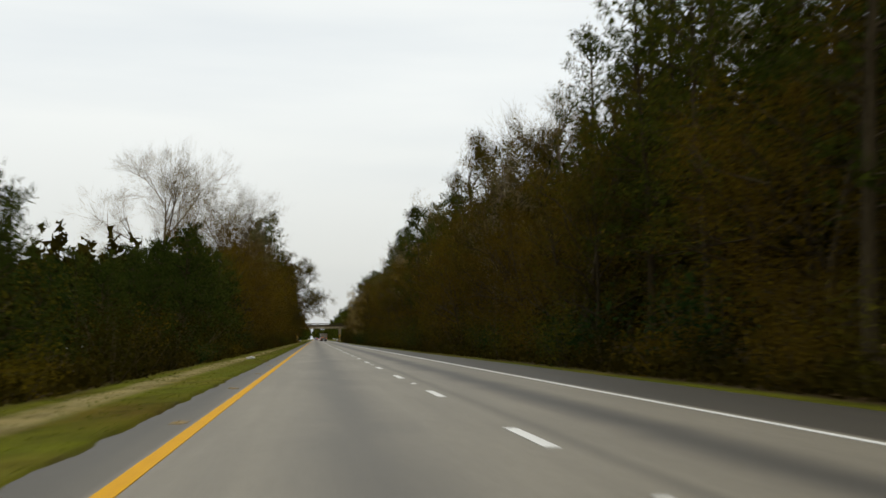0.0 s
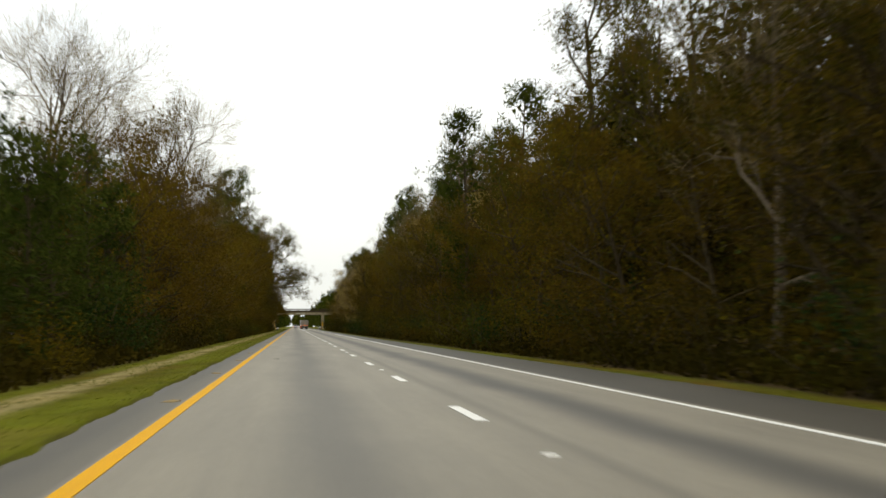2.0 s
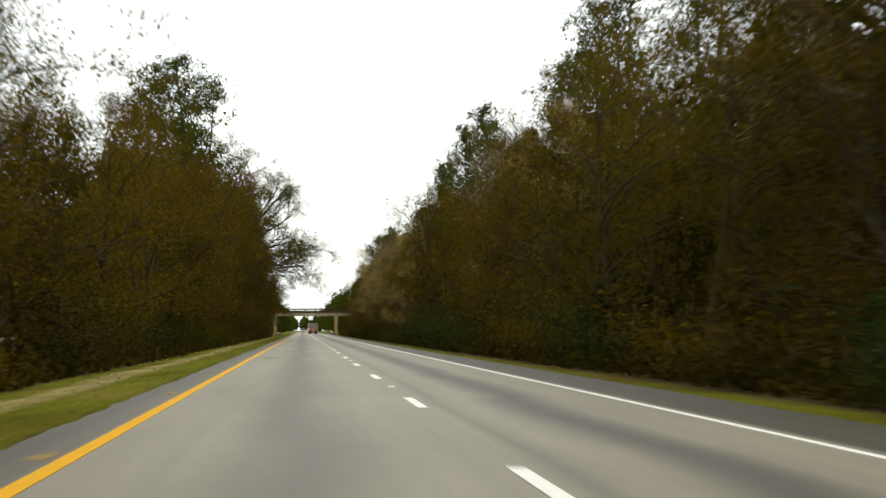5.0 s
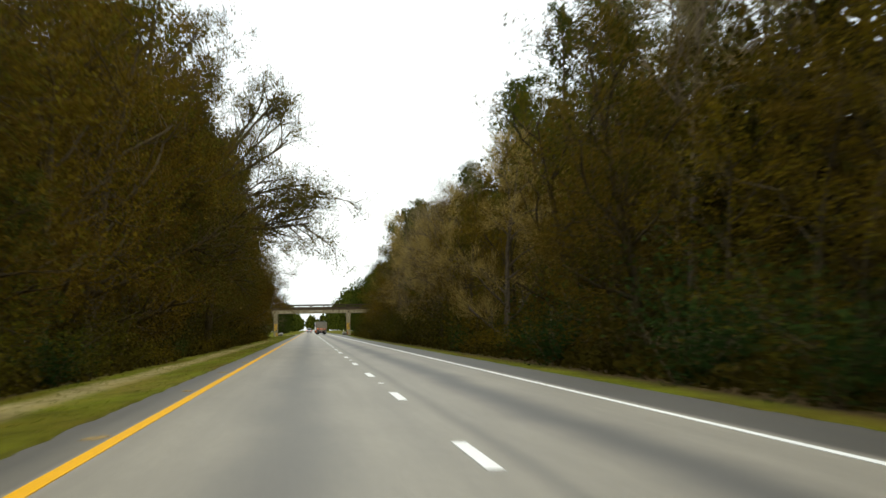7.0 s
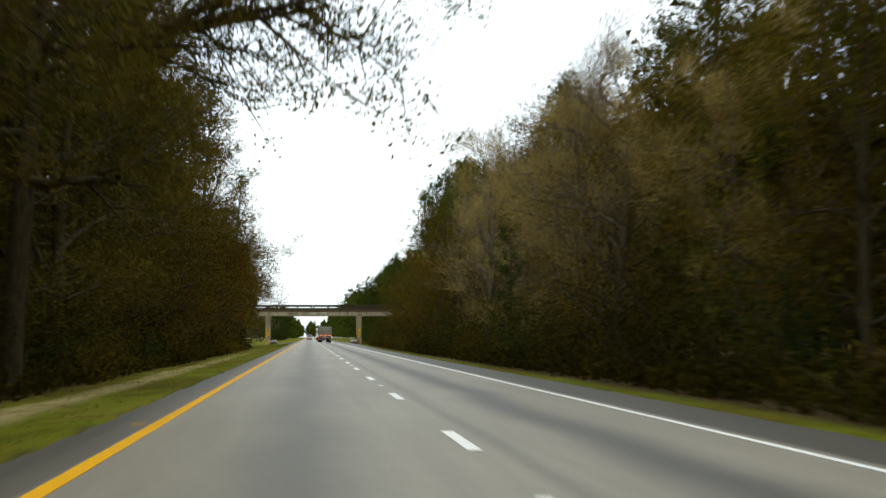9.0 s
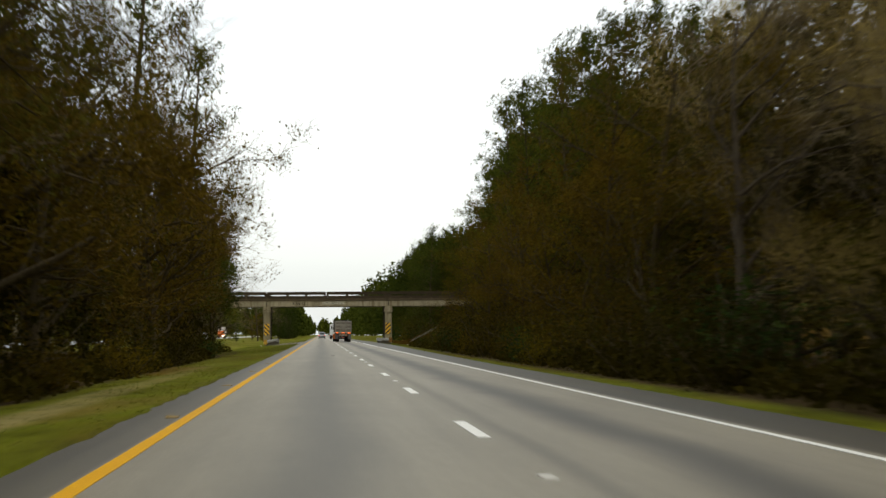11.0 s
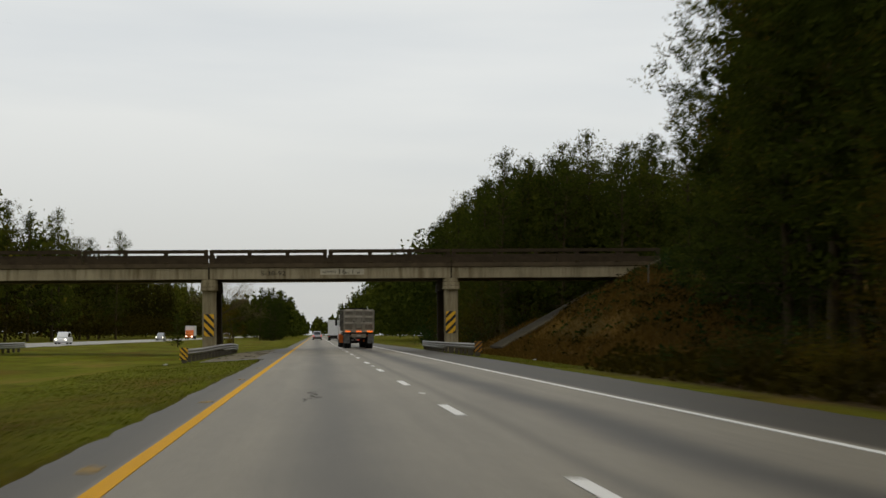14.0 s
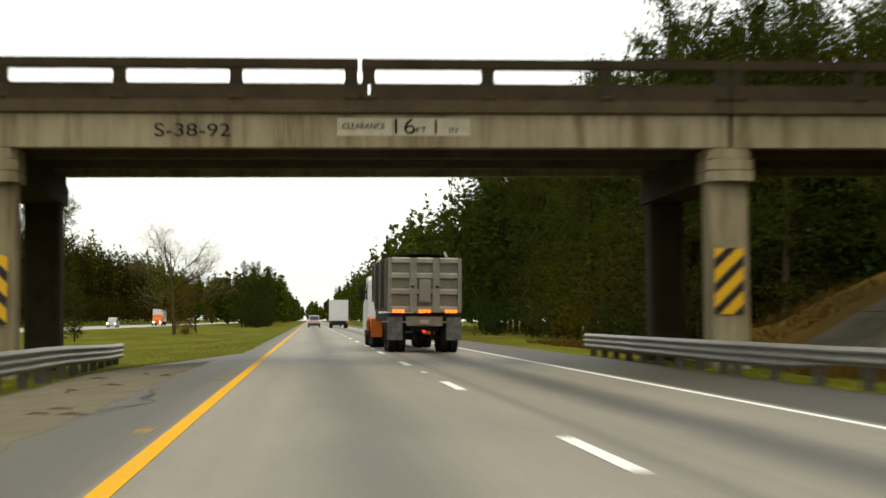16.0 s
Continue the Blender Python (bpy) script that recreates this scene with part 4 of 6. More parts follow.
def car(m, paint, label, suv=False, head=False):
    """A saloon or hatchback, tail at the origin, nose along +y."""
    t = thing("car", label, "car", "cars on the highway", m=m)
    h = 1.72 if suv else 1.45
    lower = [(0.0, 0.32), (0.0, 0.85), (0.12, 0.98), (0.9, 1.0), (3.3, 0.95), (4.45, 0.78), (4.6, 0.55), (4.6, 0.28), (4.2, 0.22), (0.4, 0.22)]
    cabin = [(0.15, 0.98), (0.55, h - 0.04), (0.8, h), (2.3, h), (2.7, h - 0.08), (3.45, 0.95)] if suv else [(0.55, 0.98), (1.15, h - 0.05), (1.4, h), (2.3, h), (2.6, h - 0.07), (3.5, 0.95)]
    bm = bmesh.new()
    prism(bm, lower, "x", -0.9, 0.9)
    bmesh.ops.bevel(bm, geom=bm.edges[:], offset=0.05, segments=2, affect="EDGES")
    part("body", bm, paint, t)
    bm = bmesh.new()
    prism(bm, cabin, "x", -0.72, 0.72)
    bmesh.ops.bevel(bm, geom=bm.edges[:], offset=0.06, segments=2, affect="EDGES")
    part("cabin", bm, paint, t)
    (ya, za), (yb, zb) = cabin[0], cabin[1]
    bm = bmesh.new()
    e = 0.03
    prism(bm, [(ya + (yb - ya) * 0.12 - e, za + (zb - za) * 0.12), (ya + (yb - ya) * 0.9 - e, za + (zb - za) * 0.9), (ya + (yb - ya) * 0.9, za + (zb - za) * 0.9), (ya + (yb - ya) * 0.12, za + (zb - za) * 0.12)], "x", -0.62, 0.62)
    part("rear_window", bm, M_GLASS, t, "dark rear window")
    for s in (-1, 1):
        bm = bmesh.new()
        prism(bm, [(cabin[1][0] + 0.1, 1.02), (cabin[2][0] + 0.1, h - 0.12), (2.3, h - 0.12), (3.1, 1.02)], "x", min(s * 0.715, s * 0.735), max(s * 0.715, s * 0.735))
        part("side_window", bm, M_GLASS, t)
        wheel(t, s * 0.78, 0.95, 0.33, 0.22)
        wheel(t, s * 0.78, 3.65, 0.33, 0.22)
        bm = bmesh.new()
        box(bm, min(s * 0.62, s * 0.88), max(s * 0.62, s * 0.88), -0.02, 0.03, 0.72, 0.90, 0.015)
        part("tail_lamp", bm, M_TAIL, t, "red tail lamp")
        if head:
            lamp(t, s * 0.66, 0.66, 4.6, 0.09, M_HEAD, "headlamp")
    bm = bmesh.new()
    box(bm, -0.85, 0.85, -0.05, 0.06, 0.34, 0.55, 0.03)
    part("bumper", bm, M_STEEL if suv else paint, t)
    bm = bmesh.new()
    box(bm, -0.18, 0.18, -0.03, 0.0, 0.66, 0.78)
    part("number_plate", bm, M_PLATEBAR, t, "pale plate")
    return t


dump_truck(pose(1.50, 613.3, 0, 0, 0, 1.2))
box_truck(pose(1.50, 757, 0))
car(pose(-1.72, 772, 0), M_SILVER, "silver hatchback ahead in the passing lane", True)
car(pose(1.80, 795, 0), M_DARKCAR, "dark grey saloon in the slow lane")
car(pose(-1.7, 842, 0), M_RED, "dark red saloon far ahead")
ZF = left_fall(-40) + 0.025
car(pose(-36.5, 822, ZF, 0, 0, 180), M_SILVER, "pale silver car on the opposite carriageway", True, True)
car(pose(-37.0, 700, ZF, 0, 0, 180), M_WHITE, "white car on the opposite carriageway with lit headlamps", True, True)
t = box_truck(pose(-36.8, 905, ZF, 0, 0, 180))
tagged(t, "orange-topped truck on the opposite carriageway with lit headlamps")
for ob in t.children:
    if ob.name.startswith("cab"):
        ob.data = ob.data.copy()
        ob.data.materials[0] = M_ORANGE
for s in (-1, 1):
    lamp(t, s * 0.75, 0.8, 9.2, 0.16, M_HEAD, "headlamp")

# tar smears and cracks on the paved apron and lanes
rng = np.random.default_rng(5)
for x, y, length, width, turn in ((-6.6, 579, 2.2, 0.07, 62), (-5.6, 573, 4.0, 0.06, 20), (-4.6, 585, 6.0, 0.07, 4),
                                  (-2.9, 232, 2.6, 0.10, 12), (-2.8, 118, 0.4, 0.14, 0), (-2.5, 251, 1.3, 0.05, 8), (-1.2, 466, 3.0, 0.05, 4), (-2.2, 520, 4.0, 0.05, 3)):
    pts = [(length * (k / 10 - 0.5), 0.12 * length * noise.noise((k * 0.4, x, y)), width * (0.35 + 0.65 * math.sin(math.pi * (k + 0.5) / 11)) * (0.7 + 0.6 * rng.uniform())) for k in range(11)]
    outline = [(a, b + w / 2) for a, b, w in pts] + [(a, b - w / 2) for a, b, w in pts[::-1]]
    bm = bmesh.new()
    prism(bm, outline, "z", 0.0, 0.004)
    ob = part("tar_smear", bm, M_TAR, road)
    ob.matrix_basis = pose(x, y, (left_fall(x) * 0.95 if x < -4.3 else 0.0) + 0.002, 0, 0, 90 - turn)


class Wood:
    """Collects tapered limbs as open tubes."""

    def __init__(self):
        self.v, self.f = [], []

    def limb(self, pts, radii, sides):
        base = len(self.v)
        n = len(pts)
        for i, (p, r) in enumerate(zip(pts, radii)):
            d = (pts[min(i + 1, n - 1)] - pts[max(i - 1, 0)]).normalized()
            u = d.orthogonal().normalized()
            w = d.cross(u)
            if i == n - 1 and r < 0.02:
                self.v.append(p)
                break
            self.v += [p + (u * math.cos(k * math.tau / sides) + w * math.sin(k * math.tau / sides)) * r for k in range(sides)]
        for i in range(n - 1):
            a, b = base + i * sides, base + (i + 1) * sides
            for k in range(sides):
                k2 = (k + 1) % sides
                if b >= len(self.v) - 1 and i == n - 2 and radii[-1] < 0.02:
                    self.f.append((a + k, a + k2, b))
                else:
                    self.f.append((a + k, a + k2, b + k2, b + k))


# fallen sticks and bark on the apron
sticks = Wood()
for _ in range(26):
    x, y = rng.uniform(-7.4, -4.9), rng.uniform(565, 600)
    z = left_fall(x) * 0.95 + 0.02
    a = rng.uniform(0, math.tau)
    d = Vector((math.cos(a), 0.5 * math.sin(a), 0)) * rng.uniform(0.06, 0.3)
    sticks.limb([Vector((x, y, z)) - d, Vector((x, y, z + 0.012)) + d * 0.1 + Vector((0, 0.03, 0)), Vector((x, y, z)) + d], [0.008, 0.016, 0.012], 4)
tagged(new("fallen_sticks", mesh_of("fallen_sticks", sticks.v, sticks.f, M_BARK)), "dark fallen sticks and bark scattered on the apron", "debris", kind="stuff")

# ---- trees ----


def cards(rng, centres, size, lo=0.6, hi=1.4, slim=0.55, droop=0.0):
    """Small leaf blades at the given places, turned at random: vertices and faces."""
    n = len(centres)
    c = np.asarray(centres, float)
    a = rng.normal(size=(n, 3))
    a[:, 2] -= droop
    a /= np.linalg.norm(a, axis=1)[:, None]
    b = np.cross(a, rng.normal(size=(n, 3)))
    b /= np.linalg.norm(b, axis=1)[:, None] + 1e-9
    s = size * rng.uniform(lo, hi, n)[:, None]
    v = np.empty((n, 3, 3))
    v[:, 0], v[:, 1], v[:, 2] = c - a * s * 0.55, c + b * s * slim * 0.8 + a * s * 0.15, c - b * s * slim * 0.3 + a * s * 0.6
    return v.reshape(-1, 3), [(3 * i, 3 * i + 1, 3 * i + 2) for i in range(n)]


def tufts(rng, centres, ways, size, blades, slim=0.10, ball=0.14):
    """Needle bunches: thin blades fanning out round the end of a shoot."""
    n = len(centres)
    c, w = np.repeat(np.asarray(centres, float), blades, 0), np.repeat(np.asarray(ways, float), blades, 0)
    a = rng.normal(size=(n * blades, 3))
    a /= np.linalg.norm(a, axis=1)[:, None] + 1e-9
    a += w * 0.45
    a /= np.linalg.norm(a, axis=1)[:, None] + 1e-9
    c = c + rng.normal(size=(n * blades, 3)) * ball
    b = np.cross(a, rng.normal(size=(n * blades, 3)))
    b /= np.linalg.norm(b, axis=1)[:, None] + 1e-9
    s = size * rng.uniform(0.6, 1.3, n * blades)[:, None]
    v = np.empty((n * blades, 3, 3))
    v[:, 0], v[:, 1], v[:, 2] = c - b * s * slim, c + b * s * slim, c + a * s
    return v.reshape(-1, 3), [(3 * i, 3 * i + 1, 3 * i + 2) for i in range(n * blades)]


def joined(a, b):
    """Two sets of vertices and faces as one."""
    k = len(a[0])
    return np.concatenate([a[0], b[0]]), a[1] + [tuple(i + k for i in f) for f in b[1]]


def vec(rng, s=1.0):
    return Vector(rng.normal(size=3) * s)


def curve(rng, start, way, length, steps, wander, lift=0.0):
    pts, p, d = [start.copy()], start.copy(), way.normalized()
    for _ in range(steps):
        d = (d + vec(rng, wander) + Vector((0, 0, lift))).normalized()
        p = p + d * (length / steps)
        pts.append(p.copy())
    return pts, d


def finish(name, label, category, group, wood, bark_mat, leaves, leaf_mat, fine=None, fine_mat=None):
    t = tagged(new(name), label, category, group)
    piece("trunk", mesh_of("trunk", wood.v, wood.f, bark_mat, True), t)
    if leaves is not None:
        piece("crown", mesh_of("crown", leaves[0], leaves[1], leaf_mat), t)
    if fine is not None:
        piece("twig_canopy", mesh_of("twig_canopy", fine[0], fine[1], fine_mat), t)
    return t


def pine(seed, height, base, spread, name="pine_tree", label="tall dark green pine with a bare lower trunk", mat=None, tuft=0.40, density=1.0, group="roadside pines", inner=150, heart_size=0.34, cone=0.0, blades=11, levels=22, puff=0.14, slim=0.10):
    """Trunk, rising limbs in loose whorls, and needle clumps gathered at the limbs' ends; cone: 0 round-headed, 1 pointed."""
    rng = np.random.default_rng(seed)
    wood = Wood()
    pts, _ = curve(rng, Vector((0, 0, -0.6)), Vector((0, 0, 1)), height + 0.6, 9, 0.025, 0.03)
    r0 = 0.011 * height + 0.04
    wood.limb(pts, [r0 * (1 - 0.9 * k / 9) for k in range(10)], 6)
    cs, ws, heart = [], [], []
    z = base * height
    while z < height * 0.985:
        f = (z / height - base) / (1 - base)
        dome = (math.sin(math.pi * min(1, (f * 0.80 + 0.17))) ** 0.6) * (1 - 0.22 * f)
        reach = spread * (dome * (1 - cone) + cone * (1 - f) ** 0.75) + 0.3
        k = min(8, int(z / height * 9))
        q = (z + 0.6) / (height + 0.6) * 9 - k
        p0 = pts[k].lerp(pts[min(9, k + 1)], min(1, max(0, q)))
        for b in range(rng.integers(2, 5)):
            az = rng.uniform(0, math.tau)
            ln = reach * rng.uniform(0.5, 1.15)
            way = Vector((math.cos(az), math.sin(az), rng.uniform(-0.12, 0.35) + 0.55 * f))
            bp, d = curve(rng, p0, way, ln, 3, 0.16, 0.10)
            wood.limb([bp[0], bp[2], bp[3]], [0.016 * ln + 0.012, 0.012, 0.008], 3)
            heart.append(bp[0].lerp(bp[3], rng.uniform(0.1, 0.5)))
            for _ in range(max(2, int((2.0 + ln * 1.5) * density))):
                u = 1 - rng.uniform(0, 0.72) ** 1.6
                i = min(2, int(u * 3))
                off = vec(rng, 0.16 + 0.07 * ln)
                off.z *= 0.6
                cs.append(bp[i].lerp(bp[i + 1], u * 3 - i) + off)
                ws.append(d + Vector((0, 0, 0.7)))
        z += height * (1 - base) / levels * rng.uniform(0.5, 1.5)
    for k in range(3):
        cs.append(pts[-1] - Vector((0, 0, 0.3 * k)))
        ws.append(Vector((0, 0, 1.5)))
    lv = tufts(rng, cs, ws, tuft, blades, slim, puff)
    if inner:
        lv = joined(lv, cards(rng, [heart[i] + vec(rng, 0.25) for i in rng.integers(0, len(heart), inner)], heart_size, slim=0.75))
    return finish(name, label, "tree", group, wood, M_BARK, lv, mat or M_PINE)


def ramify(rng, wood, start, way, length, radius, depth, tips, lift, kids=(3, 6), wander=0.17, shrink=0.58, sides=5, open_angle=0.75):
    steps = 4 if depth > 1 else 2 if depth > 0 else 1
    pts, d = curve(rng, start, way, length, steps, wander, lift)
    end = radius * (0.5 if depth > 1 else 0.25)
    wood.limb(pts, [radius + (end - radius) * k / steps for k in range(steps + 1)], sides if depth > 1 else 3)
    if depth <= 1:
        tips.append((pts[-1], d))
        tips.append((pts[len(pts) // 2], d))
        if depth <= 0:
            return
    for _ in range(rng.integers(*kids)):
        u = rng.uniform(0.25, 1.0)
        i = min(steps - 1, int(u * steps))
        p = pts[i].lerp(pts[i + 1], u * steps - i)
        side = vec(rng).normalized()
        side = (side - d * side.dot(d)).normalized()
        w = (d * (1 - 0.35 * open_angle) + side * rng.uniform(0.5, 1.1) * open_angle).normalized()
        ramify(rng, wood, p, w, length * shrink * rng.uniform(0.7, 1.2), max(0.008, radius * 0.5), depth - 1, tips, lift, kids, wander, shrink, max(3, sides - 1), open_angle)


def sprays(rng, tips, count, size, width=0.022, loose=0.22):
    """Fine twig ends, each one slim tapered blade that follows its shoot."""
    pick_ = rng.integers(0, len(tips), count)
    c = np.array([tuple(tips[i][0]) for i in pick_]) + rng.normal(size=(count, 3)) * loose
    a = np.array([tuple(tips[i][1]) for i in pick_]) * 0.9 + rng.normal(size=(count, 3)) * 0.5 + np.array((0, 0, 0.30))
    a /= np.linalg.norm(a, axis=1)[:, None] + 1e-9
    b = np.cross(a, rng.normal(size=(count, 3)))
    b /= np.linalg.norm(b, axis=1)[:, None] + 1e-9
    s = size * rng.uniform(0.5, 1.4, count)[:, None]
    v = np.empty((count, 3, 3))
    v[:, 0], v[:, 1], v[:, 2] = c - b * width / 2, c + b * width / 2, c + a * s
    return v.reshape(-1, 3), [(3 * i, 3 * i + 1, 3 * i + 2) for i in range(count)]


def broadleaf(seed, height, stem, spread, name, label, mat, leaf=0.12, count=5000, scatter=0.32, inner=240, kids=(2, 5), lift=0.03, bark_mat=None, bare=False, stems=1, depth=3, group="roadside broadleaf trees", lean=(0, 0), limbs=(), spray=1900, spray_mat=None, spray_size=0.75):
    rng = np.random.default_rng(seed)
    wood, tips = Wood(), []
    for s in range(stems):
        way = Vector((lean[0] + rng.normal() * 0.05 * stems, lean[1] + rng.normal() * 0.05 * stems, 1))
        pts, d = curve(rng, Vector((0.3 * s, 0.2 * s * (-1) ** s, -0.5)), way, height * 0.82 + 0.5, 7, 0.06, 0.06)
        r0 = 0.014 * height + 0.03
        wood.limb(pts, [r0 * (1 - 0.8 * k / 7) for k in range(8)], 7)
        z = stem
        while z < 1.0:
            i = min(6, int(z * 7))
            p = pts[i].lerp(pts[i + 1], z * 7 - i)
            f = (z - stem) / (1 - stem)
            az = rng.uniform(0, math.tau)
            ln = spread * (0.55 + 0.45 * math.sin(math.pi * (0.2 + 0.75 * f))) * rng.uniform(0.7, 1.15)
            w = Vector((math.cos(az), math.sin(az), 0.25 + 0.9 * f + lift * 4))
            ramify(rng, wood, p, w, ln, r0 * (0.5 - 0.3 * f), depth - 1, tips, lift, kids, 0.17, 0.55)
            z += 0.075 * rng.uniform(0.7, 1.3)
        for zf, lw, ln in limbs:
            i = min(6, int(zf * 7))
            ramify(rng, wood, pts[i].lerp(pts[i + 1], zf * 7 - i), Vector(lw), ln, r0 * 0.42, depth - 1, tips, lift, (7, 10), 0.13, 0.42)
    if bare:
        return finish(name, label, "tree", group, wood, bark_mat or M_BARK, None, None, sprays(rng, tips, count * 2, leaf, 0.020, 0.38), mat)
    cs = [tips[i][0] + vec(rng, scatter) for i in rng.integers(0, len(tips), count)]
    lv = cards(rng, cs, leaf, droop=0.3)
    if inner:
        heart = [Vector((tips[i][0].x * k, tips[i][0].y * k, tips[i][0].z - 0.05 * height * rng.uniform())) for i, k in zip(rng.integers(0, len(tips), inner), rng.uniform(0.15, 0.7, inner))]
        lv = joined(lv, cards(rng, heart, 0.20, slim=0.75))
    return finish(name, label, "tree", group, wood, bark_mat or M_BARK, lv, mat, sprays(rng, tips, spray, spray_size) if spray else None, spray_mat or M_TWIGB)


def shrub(seed, height, width, mat, leaf, count, label, name="shrub"):
    rng = np.random.default_rng(seed)
    wood, cs = Wood(), []
    for _ in range(7):
        az = rng.uniform(0, math.tau)
        pts, d = curve(rng, Vector((rng.normal() * 0.25, rng.normal() * 0.25, -0.3)), Vector((math.cos(az) * 0.5, math.sin(az) * 0.5, 1)), height * rng.uniform(0.6, 1.05), 5, 0.17, 0.02)
        wood.limb([pts[0], pts[2], pts[5]], [0.045, 0.03, 0.010], 3)
        for _ in range(count // 7):
            u = rng.uniform(0.12, 1.0) ** 0.8
            i = min(4, int(u * 5))
            cs.append(pts[i].lerp(pts[i + 1], u * 5 - i) + Vector((rng.normal() * width * 0.19, rng.normal() * width * 0.19, rng.normal() * 0.30)))
    for c in cs:
        c.z = max(c.z, -0.05)
    heart = [Vector((c.x * 0.5, c.y * 0.5, c.z * 0.8)) for c in cs[::20]]
    return finish(name, label, "shrub", "forest edge shrubs", wood, M_BARK, joined(cards(rng, cs, leaf, droop=0.2), cards(rng, heart, 0.28, slim=0.8)), mat)


class Kind:
    """One built tree and its copies."""

    def __init__(self, ob):
        self.ob, self.used = ob, False

    def at(self, x, y, scale=1.0, turn=0.0, stretch=1.0, label=""):
        m = pose(x, y, ground_height(x, y), 0, 0, turn) @ Matrix.Diagonal((scale, scale, scale * stretch, 1))
        ob = copy_thing(self.ob, m) if self.used else self.ob
        ob.matrix_basis = m
        self.used = True
        return tagged(ob, label)


PUFFS = dict(tuft=0.27, blades=18, puff=0.20, slim=0.18)
PINES = [Kind(pine(11, 25, 0.50, 3.4, density=0.8, **PUFFS)), Kind(pine(12, 24, 0.40, 3.8, density=0.8, **PUFFS)), Kind(pine(13, 22, 0.54, 3.2, density=0.8, **PUFFS)),
         Kind(pine(17, 24, 0.22, 4.4, label="tall dark green pine clothed low down the trunk", density=0.7, inner=300, levels=26, **PUFFS))]
FAR_PINES = [Kind(pine(18, 21, 0.14, 4.6, label="tall dark green pine in a dense stand", tuft=0.30, puff=0.22, slim=0.17, density=0.85, inner=700, heart_size=0.28, cone=0.45, blades=13, levels=26)),
             Kind(pine(19, 20.5, 0.18, 4.4, label="tall dark green pine in a dense stand", tuft=0.30, puff=0.22, slim=0.17, density=0.85, inner=700, heart_size=0.28, cone=0.35, blades=13, levels=26))]
ROUND = [Kind(pine(27, 27, 0.62, 4.0, label="tall pine with a dense rounded dark crown above the wood", density=1.25, inner=420, heart_size=0.3, levels=24, **PUFFS)),
         Kind(pine(28, 26, 0.58, 3.6, label="tall pine with a dense rounded dark crown above the wood", density=1.25, inner=420, heart_size=0.3, levels=24, **PUFFS))]
BOUGH = Kind(pine(29, 17, 0.13, 4.4, label="dark green pine with heavy boughs at the forest edge", density=1.35, inner=500, cone=0.25, levels=20, **PUFFS))
LAYERED = [Kind(pine(24, 24, 0.30, 6.3, label="tall spreading dark pine with layered boughs on the bridge bank", density=1.9, inner=1900, heart_size=0.42, cone=0.35, levels=24, **PUFFS)),
           Kind(pine(25, 22, 0.22, 5.4, label="tall spreading dark pine with layered boughs on the bridge bank", density=1.9, inner=1900, heart_size=0.42, cone=0.35, levels=24, **PUFFS))]
END_PINE = Kind(pine(23, 9, 0.40, 2.7, label="small dark pine with a bare stem at the wood's end", tuft=0.22, blades=18, puff=0.16, slim=0.17, density=1.4, inner=120, heart_size=0.25))
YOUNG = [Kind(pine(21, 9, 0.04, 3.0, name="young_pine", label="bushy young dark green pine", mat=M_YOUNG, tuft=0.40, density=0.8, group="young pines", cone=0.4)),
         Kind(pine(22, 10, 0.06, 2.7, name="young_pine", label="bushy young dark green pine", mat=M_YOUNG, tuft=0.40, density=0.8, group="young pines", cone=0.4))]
BROWN = [Kind(broadleaf(31, 14, 0.14, 4.4, "broadleaf_tree", "tall tree in sparse brown winter leaf", M_BROWN, 0.13, 4300, inner=700)),
         Kind(broadleaf(32, 12, 0.10, 4.0, "broadleaf_tree", "spreading tree in russet brown winter leaf", M_BROWN, 0.13, 4300, inner=700)),
         Kind(broadleaf(33, 15, 0.16, 4.2, "broadleaf_tree", "tall tree in dull olive-brown leaf", M_OLIVE, 0.13, 4300, inner=700)),
         Kind(broadleaf(34, 11, 0.10, 3.8, "broadleaf_tree", "tree in dull olive leaf at the forest edge", M_OLIVE, 0.13, 4300, inner=700))]
TAN = [Kind(broadleaf(38, 13, 0.10, 3.9, "broadleaf_tree", "thin pale tan tree, nearly leafless, among brown trees", M_TAN, 0.09, 1600, scatter=0.36, inner=0, bark_mat=M_PALE, lift=0.06, spray=5200, spray_mat=M_TAN, spray_size=0.9)),
       Kind(broadleaf(39, 15, 0.12, 3.8, "broadleaf_tree", "tall thin pale tan tree, nearly leafless", M_TAN, 0.09, 1600, scatter=0.36, inner=0, bark_mat=M_PALE, lift=0.07, spray=5200, spray_mat=M_TAN, spray_size=0.9))]
TALL = [Kind(broadleaf(36, 20, 0.10, 5.0, "broadleaf_tree", "very tall dense tree in olive-brown leaf", M_OAK, 0.125, 11000, inner=1900, kids=(3, 5), spray=5000)),
        Kind(broadleaf(37, 19, 0.10, 5.0, "broadleaf_tree", "very tall dense tree in brown winter leaf", M_BROWN, 0.125, 11000, inner=1900, kids=(3, 5), spray=5000))]
BACK = [Kind(broadleaf(64, 14, 0.14, 4.4, "broadleaf_tree", "tall brown-leaved tree standing behind the forest edge", M_BROWN, 0.17, 2000, inner=420, depth=2, kids=(3, 6), spray=1200, spray_size=1.0)),
        Kind(broadleaf(65, 15, 0.14, 4.4, "broadleaf_tree", "tall olive-brown tree standing behind the forest edge", M_OLIVE, 0.17, 2000, inner=420, depth=2, kids=(3, 6), spray=1200, spray_size=1.0))]
